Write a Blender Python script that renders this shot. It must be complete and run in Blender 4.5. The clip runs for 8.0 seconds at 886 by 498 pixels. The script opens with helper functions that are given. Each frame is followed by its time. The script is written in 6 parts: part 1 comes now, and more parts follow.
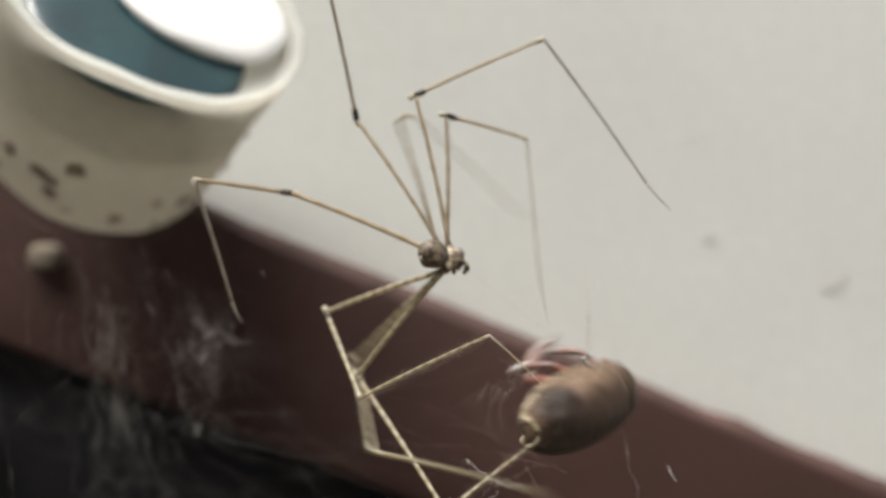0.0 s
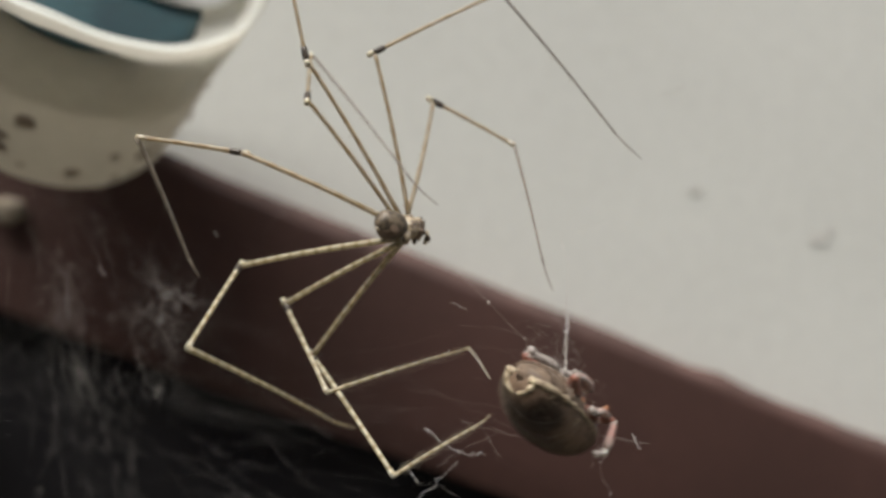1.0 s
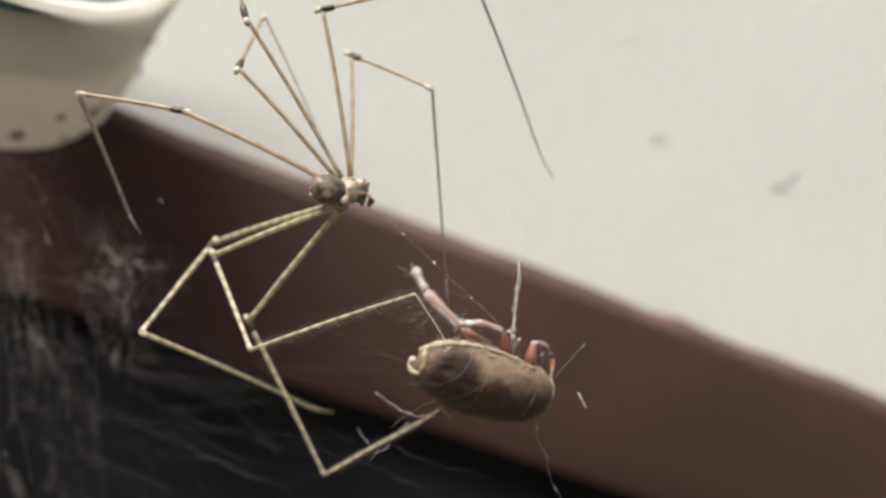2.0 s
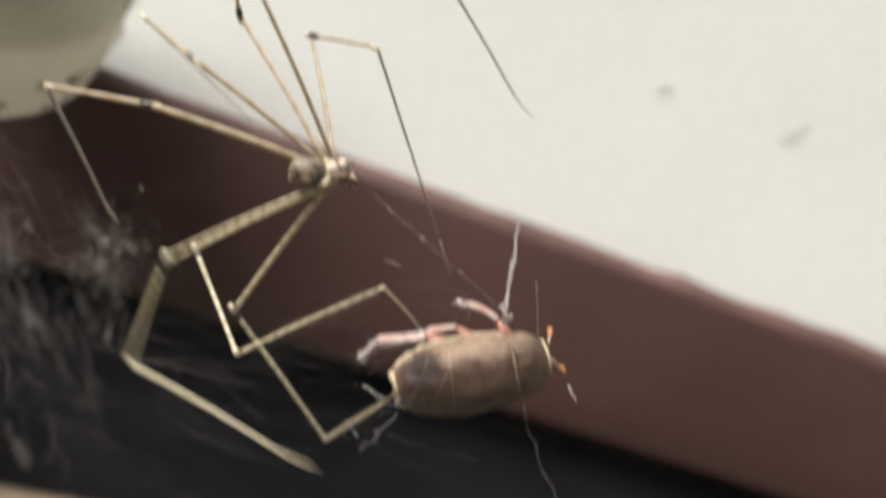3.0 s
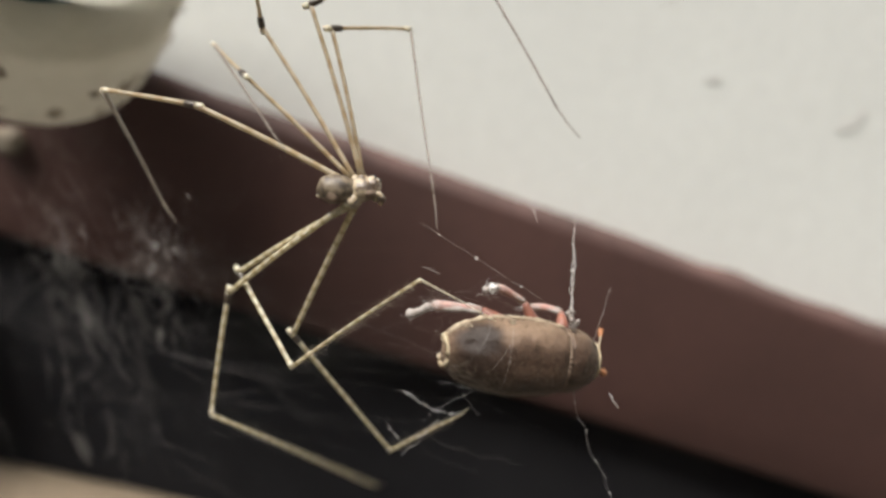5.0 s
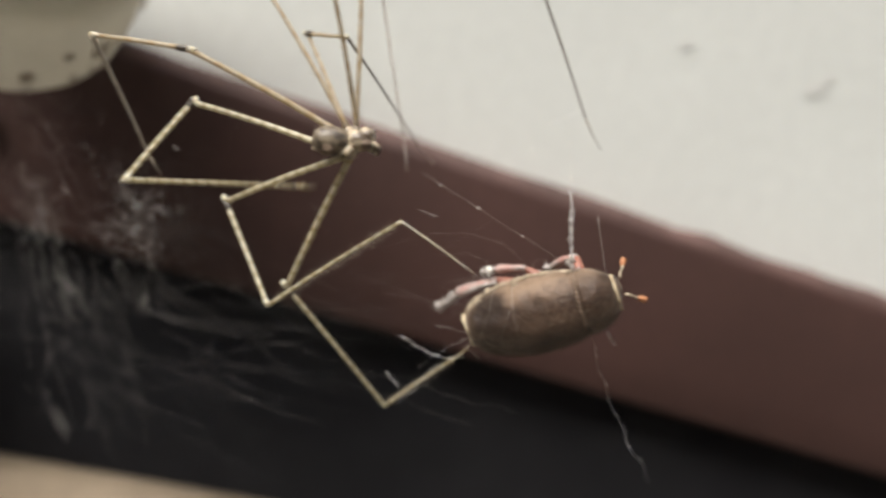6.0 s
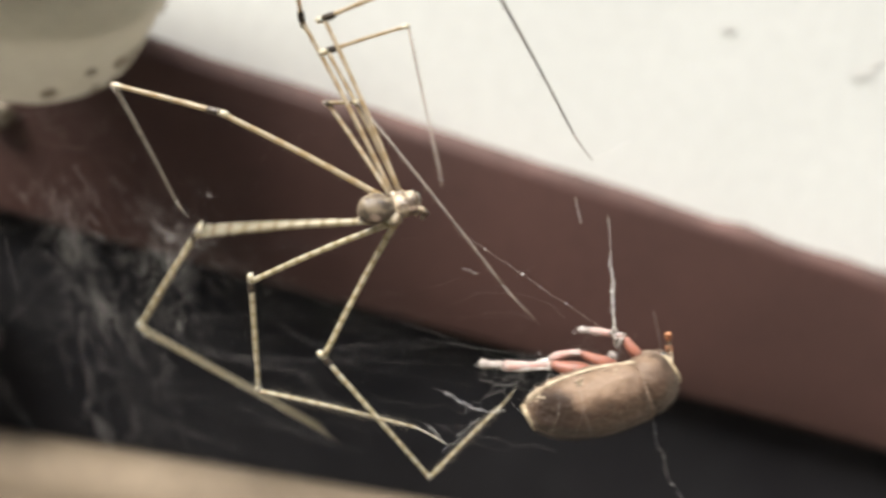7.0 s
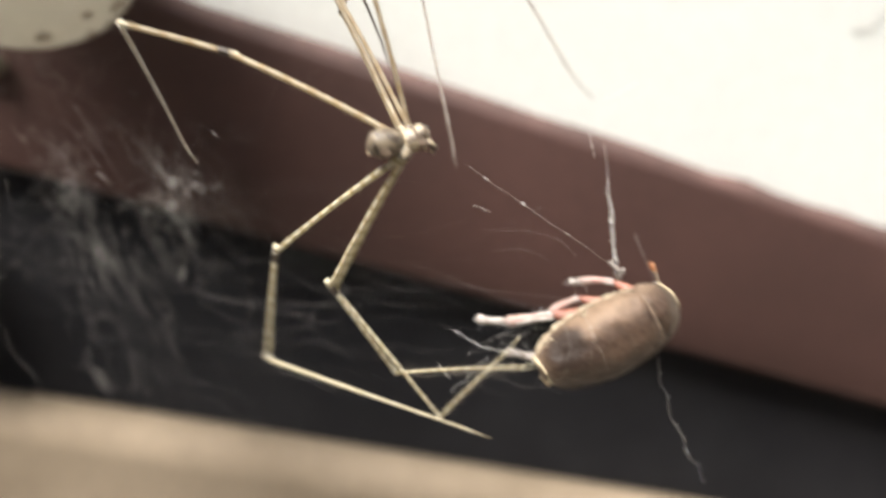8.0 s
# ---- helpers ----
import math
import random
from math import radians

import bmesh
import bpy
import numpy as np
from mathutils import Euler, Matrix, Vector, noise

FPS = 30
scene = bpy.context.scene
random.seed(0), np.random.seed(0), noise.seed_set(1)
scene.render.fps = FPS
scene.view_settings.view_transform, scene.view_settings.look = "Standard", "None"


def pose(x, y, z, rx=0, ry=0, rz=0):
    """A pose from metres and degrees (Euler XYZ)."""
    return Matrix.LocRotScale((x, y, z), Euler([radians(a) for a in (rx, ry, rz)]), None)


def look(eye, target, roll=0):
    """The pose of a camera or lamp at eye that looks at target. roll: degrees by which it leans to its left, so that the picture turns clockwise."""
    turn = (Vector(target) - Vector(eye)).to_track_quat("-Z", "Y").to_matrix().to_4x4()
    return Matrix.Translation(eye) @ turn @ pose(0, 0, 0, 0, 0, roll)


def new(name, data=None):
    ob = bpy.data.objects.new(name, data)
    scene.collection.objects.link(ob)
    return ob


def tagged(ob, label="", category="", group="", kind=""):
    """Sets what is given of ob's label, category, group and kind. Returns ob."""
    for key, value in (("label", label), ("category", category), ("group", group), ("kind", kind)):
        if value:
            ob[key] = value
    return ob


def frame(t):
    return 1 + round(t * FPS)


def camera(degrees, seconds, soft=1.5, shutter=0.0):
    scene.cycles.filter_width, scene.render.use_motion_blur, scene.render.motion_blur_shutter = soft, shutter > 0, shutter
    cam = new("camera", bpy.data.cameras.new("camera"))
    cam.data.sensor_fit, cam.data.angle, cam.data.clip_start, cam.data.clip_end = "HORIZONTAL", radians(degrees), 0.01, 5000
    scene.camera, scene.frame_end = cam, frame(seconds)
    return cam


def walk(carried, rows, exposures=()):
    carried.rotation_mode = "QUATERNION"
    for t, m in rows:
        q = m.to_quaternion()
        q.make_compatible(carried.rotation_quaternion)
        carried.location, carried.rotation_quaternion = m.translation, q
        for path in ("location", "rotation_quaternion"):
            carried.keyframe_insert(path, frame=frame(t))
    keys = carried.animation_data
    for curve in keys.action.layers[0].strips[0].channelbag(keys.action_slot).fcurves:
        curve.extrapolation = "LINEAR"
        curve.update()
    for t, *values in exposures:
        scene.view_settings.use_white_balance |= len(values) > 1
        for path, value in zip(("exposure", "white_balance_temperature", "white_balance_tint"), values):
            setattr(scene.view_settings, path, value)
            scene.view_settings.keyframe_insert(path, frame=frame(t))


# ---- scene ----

# ---------------------------------------------------------------- camera
PATH = [
    (0, pose(0.00000, -0.06800, 0.00000, 90.00, -0.00, 0.00)),
    (0.1, pose(-0.00027, -0.06765, -0.00004, 89.90, 0.01, 0.10)),
    (0.2, pose(-0.00054, -0.06729, -0.00008, 89.64, 0.03, 0.11)),
    (0.3, pose(-0.00081, -0.06694, -0.00013, 90.10, 0.04, 0.79)),
    (0.4, pose(-0.00108, -0.06658, -0.00017, 90.40, 0.05, 0.92)),
    (0.5, pose(-0.00135, -0.06623, -0.00021, 89.69, 0.06, 0.01)),
    (0.6, pose(-0.00039, -0.06589, 0.00013, 88.10, 0.07, 0.13)),
    (0.7, pose(0.00057, -0.06555, 0.00046, 86.98, 0.06, -0.45)),
    (0.8, pose(0.00152, -0.06520, 0.00080, 86.00, 0.01, -1.38)),
    (1, pose(0.00344, -0.06452, 0.00147, 85.77, 0.09, -0.12)),
    (1.2, pose(0.00410, -0.06441, 0.00194, 82.71, 0.26, -0.57)),
    (2.3, pose(0.00772, -0.06381, 0.00450, 79.68, 1.26, -1.49)),
    (2.4, pose(0.00805, -0.06376, 0.00473, 78.07, 1.52, -0.73)),
    (2.5, pose(0.00837, -0.06371, 0.00496, 77.05, 1.57, -0.99)),
    (2.6, pose(0.00849, -0.06315, 0.00581, 75.13, 1.44, -1.61)),
    (2.8, pose(0.00872, -0.06203, 0.00750, 73.49, 1.72, -0.72)),
    (3, pose(0.00895, -0.06092, 0.00920, 75.11, 1.77, -0.73)),
    (3.1, pose(0.00810, -0.06062, 0.01036, 77.05, 2.01, 0.31)),
    (3.2, pose(0.00726, -0.06032, 0.01153, 77.59, 1.97, 0.22)),
    (3.3, pose(0.00641, -0.06001, 0.01269, 76.51, 1.91, 0.04)),
    (3.5, pose(0.00472, -0.05941, 0.01502, 74.35, 1.72, -0.55)),
    (3.7, pose(0.00618, -0.05975, 0.01398, 73.69, 1.95, 0.67)),
    (3.8, pose(0.00692, -0.05992, 0.01345, 74.57, 1.74, 0.13)),
    (3.9, pose(0.00765, -0.06009, 0.01293, 74.95, 1.60, -0.20)),
    (4, pose(0.00838, -0.06026, 0.01241, 75.53, 1.73, 0.49)),
    (4.2, pose(0.00876, -0.06030, 0.01216, 75.98, 2.38, 2.49)),
    (5.3, pose(0.01085, -0.06053, 0.01075, 73.68, 3.27, 2.77)),
    (5.5, pose(0.01123, -0.06058, 0.01050, 74.09, 2.92, 1.05)),
    (5.7, pose(0.00947, -0.06109, 0.00890, 73.78, 3.17, 0.70)),
    (5.8, pose(0.00859, -0.06135, 0.00811, 73.07, 3.30, 0.55)),
    (5.9, pose(0.00771, -0.06161, 0.00731, 73.10, 3.14, -0.58)),
    (6, pose(0.00683, -0.06187, 0.00651, 73.99, 3.43, -0.20)),
    (6.2, pose(0.00520, -0.06098, 0.00759, 73.91, 3.99, 1.29)),
    (6.3, pose(0.00438, -0.06054, 0.00812, 74.26, 4.02, 1.18)),
    (6.5, pose(0.00275, -0.05965, 0.00920, 72.26, 3.44, -1.18)),
    (6.7, pose(0.00384, -0.05846, 0.01237, 68.39, 3.97, 0.19)),
    (6.8, pose(0.00438, -0.05787, 0.01396, 67.12, 5.04, 2.83)),
    (7, pose(0.00547, -0.05668, 0.01714, 67.94, 4.31, 0.87)),
    (7.1, pose(0.00530, -0.05705, 0.01660, 66.85, 4.06, 0.13)),
    (7.2, pose(0.00513, -0.05742, 0.01605, 65.94, 4.09, 0.08)),
    (7.3, pose(0.00496, -0.05779, 0.01551, 65.87, 4.19, 0.16)),
    (7.4, pose(0.00479, -0.05816, 0.01497, 66.12, 4.71, 1.25)),
    (7.5, pose(0.00461, -0.05854, 0.01443, 67.40, 4.87, 1.48)),
    (7.6, pose(0.00434, -0.05833, 0.01442, 67.17, 5.54, 3.22)),
    (7.7, pose(0.00407, -0.05812, 0.01441, 67.33, 5.46, 3.14)),
    (7.8, pose(0.00381, -0.05791, 0.01440, 67.46, 4.86, 1.87)),
    (7.9, pose(0.00354, -0.05770, 0.01440, 67.14, 4.49, 1.12)),
    (8, pose(0.00327, -0.05749, 0.01439, 65.90, 3.91, -0.08)),
]
cam = camera(60, 8.0, soft=2.8, shutter=0.5)
cam.data.dof.use_dof = True
cam.data.dof.focus_distance = 0.0615
cam.data.dof.aperture_fstop = 13.5
walk(cam, PATH, exposures=[(0.0, 1.36), (0.3, 1.04), (1.2, 1.20), (2.5, 1.80), (3.2, 1.82), (4.0, 1.56), (6.0, 1.58), (7.0, 2.03), (8.0, 2.22)])

# ---------------------------------------------------------------- light
SUN_TO = Vector((-0.17, -0.36, 0.917)).normalized()
world = bpy.data.worlds.new("overcast_sky")
scene.world = world
world.use_nodes = True
sky = world.node_tree.nodes.new("ShaderNodeTexSky")
sky.sky_type = "NISHITA"
sky.sun_disc = False
sky.sun_elevation = math.asin(SUN_TO.z)
sky.sun_rotation = math.atan2(SUN_TO.x, SUN_TO.y)
sky.air_density = 1.0
sky.dust_density = 1.5
sky_bg = world.node_tree.nodes["Background"]
world.node_tree.links.new(sky.outputs[0], sky_bg.inputs[0])
sky_bg.inputs[1].default_value = 0.08
sun_data = bpy.data.lights.new("sun", "SUN")
sun_data.energy = 3.2
sun_data.angle = radians(42)
sun_data.color = (1.0, 0.95, 0.87)
sun = new("sun", sun_data)
sun.matrix_world = look(SUN_TO * 5, (0, 0, 0))


# ---------------------------------------------------------------- materials
def material(name, base, rough=0.6, metal=0.0, second=None, scale=300.0, detail=6.0, spread=(0.35, 0.65),
             fine=0.0, fine_scale=2500.0, bump=0.0, bump_scale=1500.0, depth=0.0003, sss=0.0, sss_radius=0.0004,
             coat=0.0, trans=0.0, sheen=0.0, coords="Object"):
    """Principled material: two colours mixed by noise, a finer grain over it, and a bump."""
    m = bpy.data.materials.new(name)
    m.use_nodes = True
    nt = m.node_tree
    b = nt.nodes["Principled BSDF"]
    b.inputs["Roughness"].default_value = rough
    b.inputs["Metallic"].default_value = metal
    b.inputs["Coat Weight"].default_value = coat
    b.inputs["Transmission Weight"].default_value = trans
    b.inputs["Sheen Weight"].default_value = sheen
    if sss:
        b.inputs["Subsurface Weight"].default_value = sss
        b.inputs["Subsurface Radius"].default_value = (1.0, 0.8, 0.5)
        b.inputs["Subsurface Scale"].default_value = sss_radius
    tc = nt.nodes.new("ShaderNodeTexCoord")
    second = second or [c * 0.7 for c in base]
    n1 = nt.nodes.new("ShaderNodeTexNoise")
    n1.inputs["Scale"].default_value = scale
    n1.inputs["Detail"].default_value = detail
    nt.links.new(tc.outputs[coords], n1.inputs["Vector"])
    ramp = nt.nodes.new("ShaderNodeMapRange")
    ramp.inputs["From Min"].default_value, ramp.inputs["From Max"].default_value = spread
    nt.links.new(n1.outputs["Fac"], ramp.inputs["Value"])
    mix = nt.nodes.new("ShaderNodeMix")
    mix.data_type = "RGBA"
    mix.inputs["A"].default_value = (*base, 1)
    mix.inputs["B"].default_value = (*second, 1)
    nt.links.new(ramp.outputs["Result"], mix.inputs["Factor"])
    colour = mix.outputs["Result"]
    if fine:
        n2 = nt.nodes.new("ShaderNodeTexNoise")
        n2.inputs["Scale"].default_value = fine_scale
        n2.inputs["Detail"].default_value = 3
        nt.links.new(tc.outputs[coords], n2.inputs["Vector"])
        r2 = nt.nodes.new("ShaderNodeMapRange")
        r2.inputs["From Min"].default_value, r2.inputs["From Max"].default_value = 0.3, 0.7
        r2.inputs["To Min"].default_value, r2.inputs["To Max"].default_value = 1 - fine, 1 + fine
        nt.links.new(n2.outputs["Fac"], r2.inputs["Value"])
        mul = nt.nodes.new("ShaderNodeMix")
        mul.data_type, mul.blend_type = "RGBA", "MULTIPLY"
        mul.inputs["Factor"].default_value = 1.0
        nt.links.new(colour, mul.inputs["A"])
        nt.links.new(r2.outputs["Result"], mul.inputs["B"])
        colour = mul.outputs["Result"]
    nt.links.new(colour, b.inputs["Base Color"])
    if bump:
        n3 = nt.nodes.new("ShaderNodeTexNoise")
        n3.inputs["Scale"].default_value = bump_scale
        n3.inputs["Detail"].default_value = 5
        nt.links.new(tc.outputs[coords], n3.inputs["Vector"])
        bp = nt.nodes.new("ShaderNodeBump")
        bp.inputs["Strength"].default_value = bump
        bp.inputs["Distance"].default_value = depth
        nt.links.new(n3.outputs["Fac"], bp.inputs["Height"])
        nt.links.new(bp.outputs["Normal"], b.inputs["Normal"])
    return m


def banded(name, base, band, period, rough=0.35, sss=0.25):
    """Leg shell: pale and dark bands along the segment's own length, with a soft uneven edge."""
    m = material(name, base, rough, second=[c * 0.75 for c in base], scale=900, sss=sss, fine=0.2, fine_scale=6000,
                 bump=0.15, bump_scale=9000, depth=0.00003)
    nt = m.node_tree
    b = nt.nodes["Principled BSDF"]
    old = b.inputs["Base Color"].links[0].from_socket
    tc = nt.nodes.new("ShaderNodeTexCoord")
    wave = nt.nodes.new("ShaderNodeTexWave")
    wave.bands_direction = "Z"
    wave.inputs["Scale"].default_value = 0.314 / period
    wave.inputs["Distortion"].default_value = 1.6
    wave.inputs["Detail"].default_value = 2.0
    wave.inputs["Detail Scale"].default_value = 0.6
    nt.links.new(tc.outputs["Object"], wave.inputs["Vector"])
    r = nt.nodes.new("ShaderNodeMapRange")
    r.inputs["From Min"].default_value, r.inputs["From Max"].default_value = 0.62, 0.85
    nt.links.new(wave.outputs["Fac"], r.inputs["Value"])
    mix = nt.nodes.new("ShaderNodeMix")
    mix.data_type = "RGBA"
    mix.inputs["B"].default_value = (*band, 1)
    nt.links.new(r.outputs["Result"], mix.inputs["Factor"])
    nt.links.new(old, mix.inputs["A"])
    nt.links.new(mix.outputs["Result"], b.inputs["Base Color"])
    return m


def thin_walled(m, weight, tint):
    """Lets part of the light through a thin wall or horny shell."""
    nt = m.node_tree
    thin = nt.nodes.new("ShaderNodeBsdfTranslucent")
    thin.inputs["Color"].default_value = (*tint, 1)
    both = nt.nodes.new("ShaderNodeMixShader")
    both.inputs[0].default_value = weight
    nt.links.new(nt.nodes["Principled BSDF"].outputs[0], both.inputs[1])
    nt.links.new(thin.outputs[0], both.inputs[2])
    nt.links.new(both.outputs[0], nt.nodes["Material Output"].inputs["Surface"])
    return m


PLASTER = material("plaster", (0.665, 0.681, 0.657), 0.85, second=(0.610, 0.625, 0.602), scale=14, detail=8, spread=(0.4, 0.7),
                   fine=0.03, fine_scale=400, bump=0.12, bump_scale=300, depth=0.0005)
BROWN = material("brown_paint", (0.0590, 0.0291, 0.0244), 0.65, second=(0.0475, 0.0238, 0.0200), scale=35, detail=8,
                 fine=0.08, fine_scale=600, bump=0.2, bump_scale=500, depth=0.0003)
LIT_EDGE = material("edge_highlight", (0.110, 0.062, 0.054), 0.75, second=(0.062, 0.036, 0.031), scale=110, detail=8, fine=0.15,
                fine_scale=700, bump=0.3, bump_scale=700)
BLACK = material("near_black", (0.0125, 0.0121, 0.0140), 0.85, second=(0.018, 0.0176, 0.0197), scale=60, detail=8,
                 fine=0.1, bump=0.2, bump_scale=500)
SAND = material("sandstone", (0.215, 0.168, 0.117), 0.85, second=(0.160, 0.123, 0.083), scale=45, detail=8, fine=0.1,
                fine_scale=900, bump=0.3, bump_scale=700)
POST = material("weathered_wood", (0.13, 0.105, 0.09), 0.8, second=(0.08, 0.062, 0.055), scale=40, detail=8, fine=0.15,
                fine_scale=700, bump=0.3, bump_scale=600)
CUP = material("yellowed_plastic", (0.47, 0.45, 0.40), 0.5, second=(0.26, 0.235, 0.195), scale=70, detail=10,
               spread=(0.42, 0.70), fine=0.12, fine_scale=500, bump=0.1, bump_scale=400)
CUP_IN = material("white_plastic", (0.88, 0.89, 0.86), 0.4, second=(0.82, 0.83, 0.80), scale=80, fine=0.04)
GLARE_WHITE = material("glare_white", (0.90, 0.90, 0.89), 0.7, second=(0.86, 0.86, 0.85), scale=90, fine=0.03)
thin_walled(CUP_IN, 0.75, (0.94, 0.95, 0.92))
thin_walled(CUP, 0.62, (0.72, 0.68, 0.60))
TEAL = material("teal_glaze", (0.007, 0.034, 0.045), 0.25, second=(0.020, 0.068, 0.080), scale=160, detail=8, fine=0.15,
                fine_scale=900, coat=0.3)
thin_walled(TEAL, 0.3, (0.25, 0.42, 0.45))
STAIN = material("dirt_speck", (0.24, 0.19, 0.145), 0.9, second=(0.36, 0.30, 0.24), scale=400, fine=0.2)
CRUMB = material("dusty_crumb", (0.26, 0.225, 0.175), 0.9, second=(0.16, 0.135, 0.105), scale=500, detail=8, fine=0.2, bump=0.5, bump_scale=900)
SMUDGE = material("wall_smudge", (0.632, 0.632, 0.610), 0.9, second=(0.645, 0.645, 0.624), scale=250, fine=0.05)
BACKWALL = material("unseen_wall_grey", (0.36, 0.335, 0.30), 0.9, second=(0.27, 0.25, 0.22), scale=6, detail=9, fine=0.1, fine_scale=120, bump=0.3, bump_scale=60, depth=0.003)
GROUND = material("paving", (0.30, 0.28, 0.25), 0.9, second=(0.22, 0.205, 0.18), scale=3, detail=10, fine=0.1,
                  fine_scale=60, bump=0.4, bump_scale=40, depth=0.004)
SHELL = banded("leg_shell", (0.45, 0.385, 0.285), (0.30, 0.225, 0.135), 0.0021)
SHELL_PALE = banded("leg_shell_pale", (0.60, 0.55, 0.42), (0.26, 0.21, 0.12), 0.0012)
SHELL_THIN = material("leg_shell_thin", (0.18, 0.152, 0.126), 0.4, second=(0.12, 0.10, 0.085), scale=700, fine=0.2, sss=0.2)
SHELL_DULL = material("leg_shell_dull", (0.40, 0.35, 0.29), 0.4, second=(0.28, 0.24, 0.195), scale=700, fine=0.2, sss=0.2)
SHELL_DARK = material("leg_band", (0.035, 0.026, 0.02), 0.4, second=(0.06, 0.045, 0.03), scale=2000)
SHELL_RING = material("joint_ring", (0.72, 0.68, 0.56), 0.35, second=(0.6, 0.55, 0.42), scale=2000, sss=0.3)
thin_walled(SHELL, 0.35, (0.78, 0.66, 0.44))
thin_walled(SHELL_PALE, 0.3, (0.84, 0.76, 0.52))
thin_walled(SHELL_RING, 0.3, (0.9, 0.85, 0.7))
HAIR = material("bristle", (0.34, 0.29, 0.22), 0.5, second=(0.14, 0.12, 0.09), scale=1000)
ABDOMEN = material("spider_abdomen", (0.175, 0.138, 0.096), 0.45, second=(0.050, 0.036, 0.025), scale=1400, detail=8,
                   spread=(0.42, 0.58), fine=0.25, fine_scale=9000, bump=0.4, bump_scale=7000, depth=0.00008, sss=0.25)
CARAPACE = material("spider_carapace", (0.40, 0.33, 0.235), 0.4, second=(0.085, 0.060, 0.042), scale=1100, detail=4,
                    spread=(0.45, 0.6), fine=0.2, fine_scale=7000, bump=0.2, bump_scale=6000, depth=0.00005, sss=0.3)
EYE = material("spider_eye", (0.012, 0.010, 0.009), 0.12, second=(0.02, 0.015, 0.012), scale=900, coat=0.6)
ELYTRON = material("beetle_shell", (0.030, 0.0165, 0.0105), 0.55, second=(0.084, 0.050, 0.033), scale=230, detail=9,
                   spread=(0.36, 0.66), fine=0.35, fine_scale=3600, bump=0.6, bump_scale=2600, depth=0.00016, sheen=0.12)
SEAM = material("beetle_rim", (0.48, 0.41, 0.285), 0.6, second=(0.30, 0.235, 0.15), scale=1200, fine=0.2, sss=0.2, bump=0.4, bump_scale=4000, depth=0.0001)
EDGE = material("beetle_edge", (0.42, 0.35, 0.25), 0.7, second=(0.22, 0.165, 0.11), scale=1300, fine=0.25, bump=0.5, bump_scale=4000, depth=0.0001)
def shell_pattern_toplit(m, band, blotch):
    """Paler flanks and rear end, and one dark blotch behind, with soft uneven borders; light on the upper flank is
    coloured in.
    """
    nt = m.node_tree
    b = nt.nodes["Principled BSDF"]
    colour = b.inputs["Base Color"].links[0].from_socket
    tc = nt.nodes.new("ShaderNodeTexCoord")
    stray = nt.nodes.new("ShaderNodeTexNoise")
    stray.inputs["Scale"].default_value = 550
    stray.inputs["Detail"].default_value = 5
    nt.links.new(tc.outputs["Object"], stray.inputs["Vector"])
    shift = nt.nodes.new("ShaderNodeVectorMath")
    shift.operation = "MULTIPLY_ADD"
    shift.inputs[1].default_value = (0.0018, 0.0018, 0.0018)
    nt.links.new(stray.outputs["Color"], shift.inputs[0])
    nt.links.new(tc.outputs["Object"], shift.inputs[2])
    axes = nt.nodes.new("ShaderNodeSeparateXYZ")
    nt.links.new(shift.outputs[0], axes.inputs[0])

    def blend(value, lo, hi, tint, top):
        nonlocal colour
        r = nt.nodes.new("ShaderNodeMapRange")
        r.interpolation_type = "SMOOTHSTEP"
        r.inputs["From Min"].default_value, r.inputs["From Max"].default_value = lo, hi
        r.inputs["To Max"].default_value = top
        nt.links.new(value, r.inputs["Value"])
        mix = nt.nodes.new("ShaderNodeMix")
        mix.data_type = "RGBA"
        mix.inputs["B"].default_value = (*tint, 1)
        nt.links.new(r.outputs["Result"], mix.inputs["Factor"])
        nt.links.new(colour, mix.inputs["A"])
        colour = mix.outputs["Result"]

    # left flank, held uppermost, coloured lighter as if lit from above
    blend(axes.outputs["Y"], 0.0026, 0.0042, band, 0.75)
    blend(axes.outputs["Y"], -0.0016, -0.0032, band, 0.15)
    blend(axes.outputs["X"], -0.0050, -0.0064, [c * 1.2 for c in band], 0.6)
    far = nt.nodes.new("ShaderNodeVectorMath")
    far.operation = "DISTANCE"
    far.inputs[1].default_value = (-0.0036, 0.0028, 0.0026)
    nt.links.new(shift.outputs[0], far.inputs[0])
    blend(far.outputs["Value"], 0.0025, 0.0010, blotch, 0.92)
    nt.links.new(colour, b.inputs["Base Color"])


shell_pattern_toplit(ELYTRON, (0.235, 0.160, 0.108), (0.018, 0.010, 0.007))
BELLY = material("beetle_belly", (0.20, 0.145, 0.105), 0.55, second=(0.10, 0.07, 0.05), scale=900, detail=6, fine=0.2,
                 fine_scale=5000, bump=0.4, bump_scale=4000, depth=0.0001)
RED = material("beetle_leg", (0.26, 0.096, 0.062), 0.5, second=(0.17, 0.075, 0.055), scale=1200, fine=0.15, sss=0.25)
PINK = material("silky_pink_shin", (0.34, 0.185, 0.158), 0.55, second=(0.30, 0.25, 0.225), scale=900, fine=0.2, bump=0.4, bump_scale=4000, depth=0.0001, sss=0.2)
ORANGE = material("antenna_club", (0.38, 0.16, 0.065), 0.6, second=(0.27, 0.11, 0.05), scale=1500, fine=0.2, sss=0.2)
SILK = material("silk", (0.74, 0.72, 0.69), 0.45, second=(0.58, 0.56, 0.53), scale=900, fine=0.15, sss=0.3)
FUZZ = material("pale_fur", (0.11, 0.080, 0.054), 0.5, second=(0.065, 0.047, 0.031), scale=900, fine=0.2)
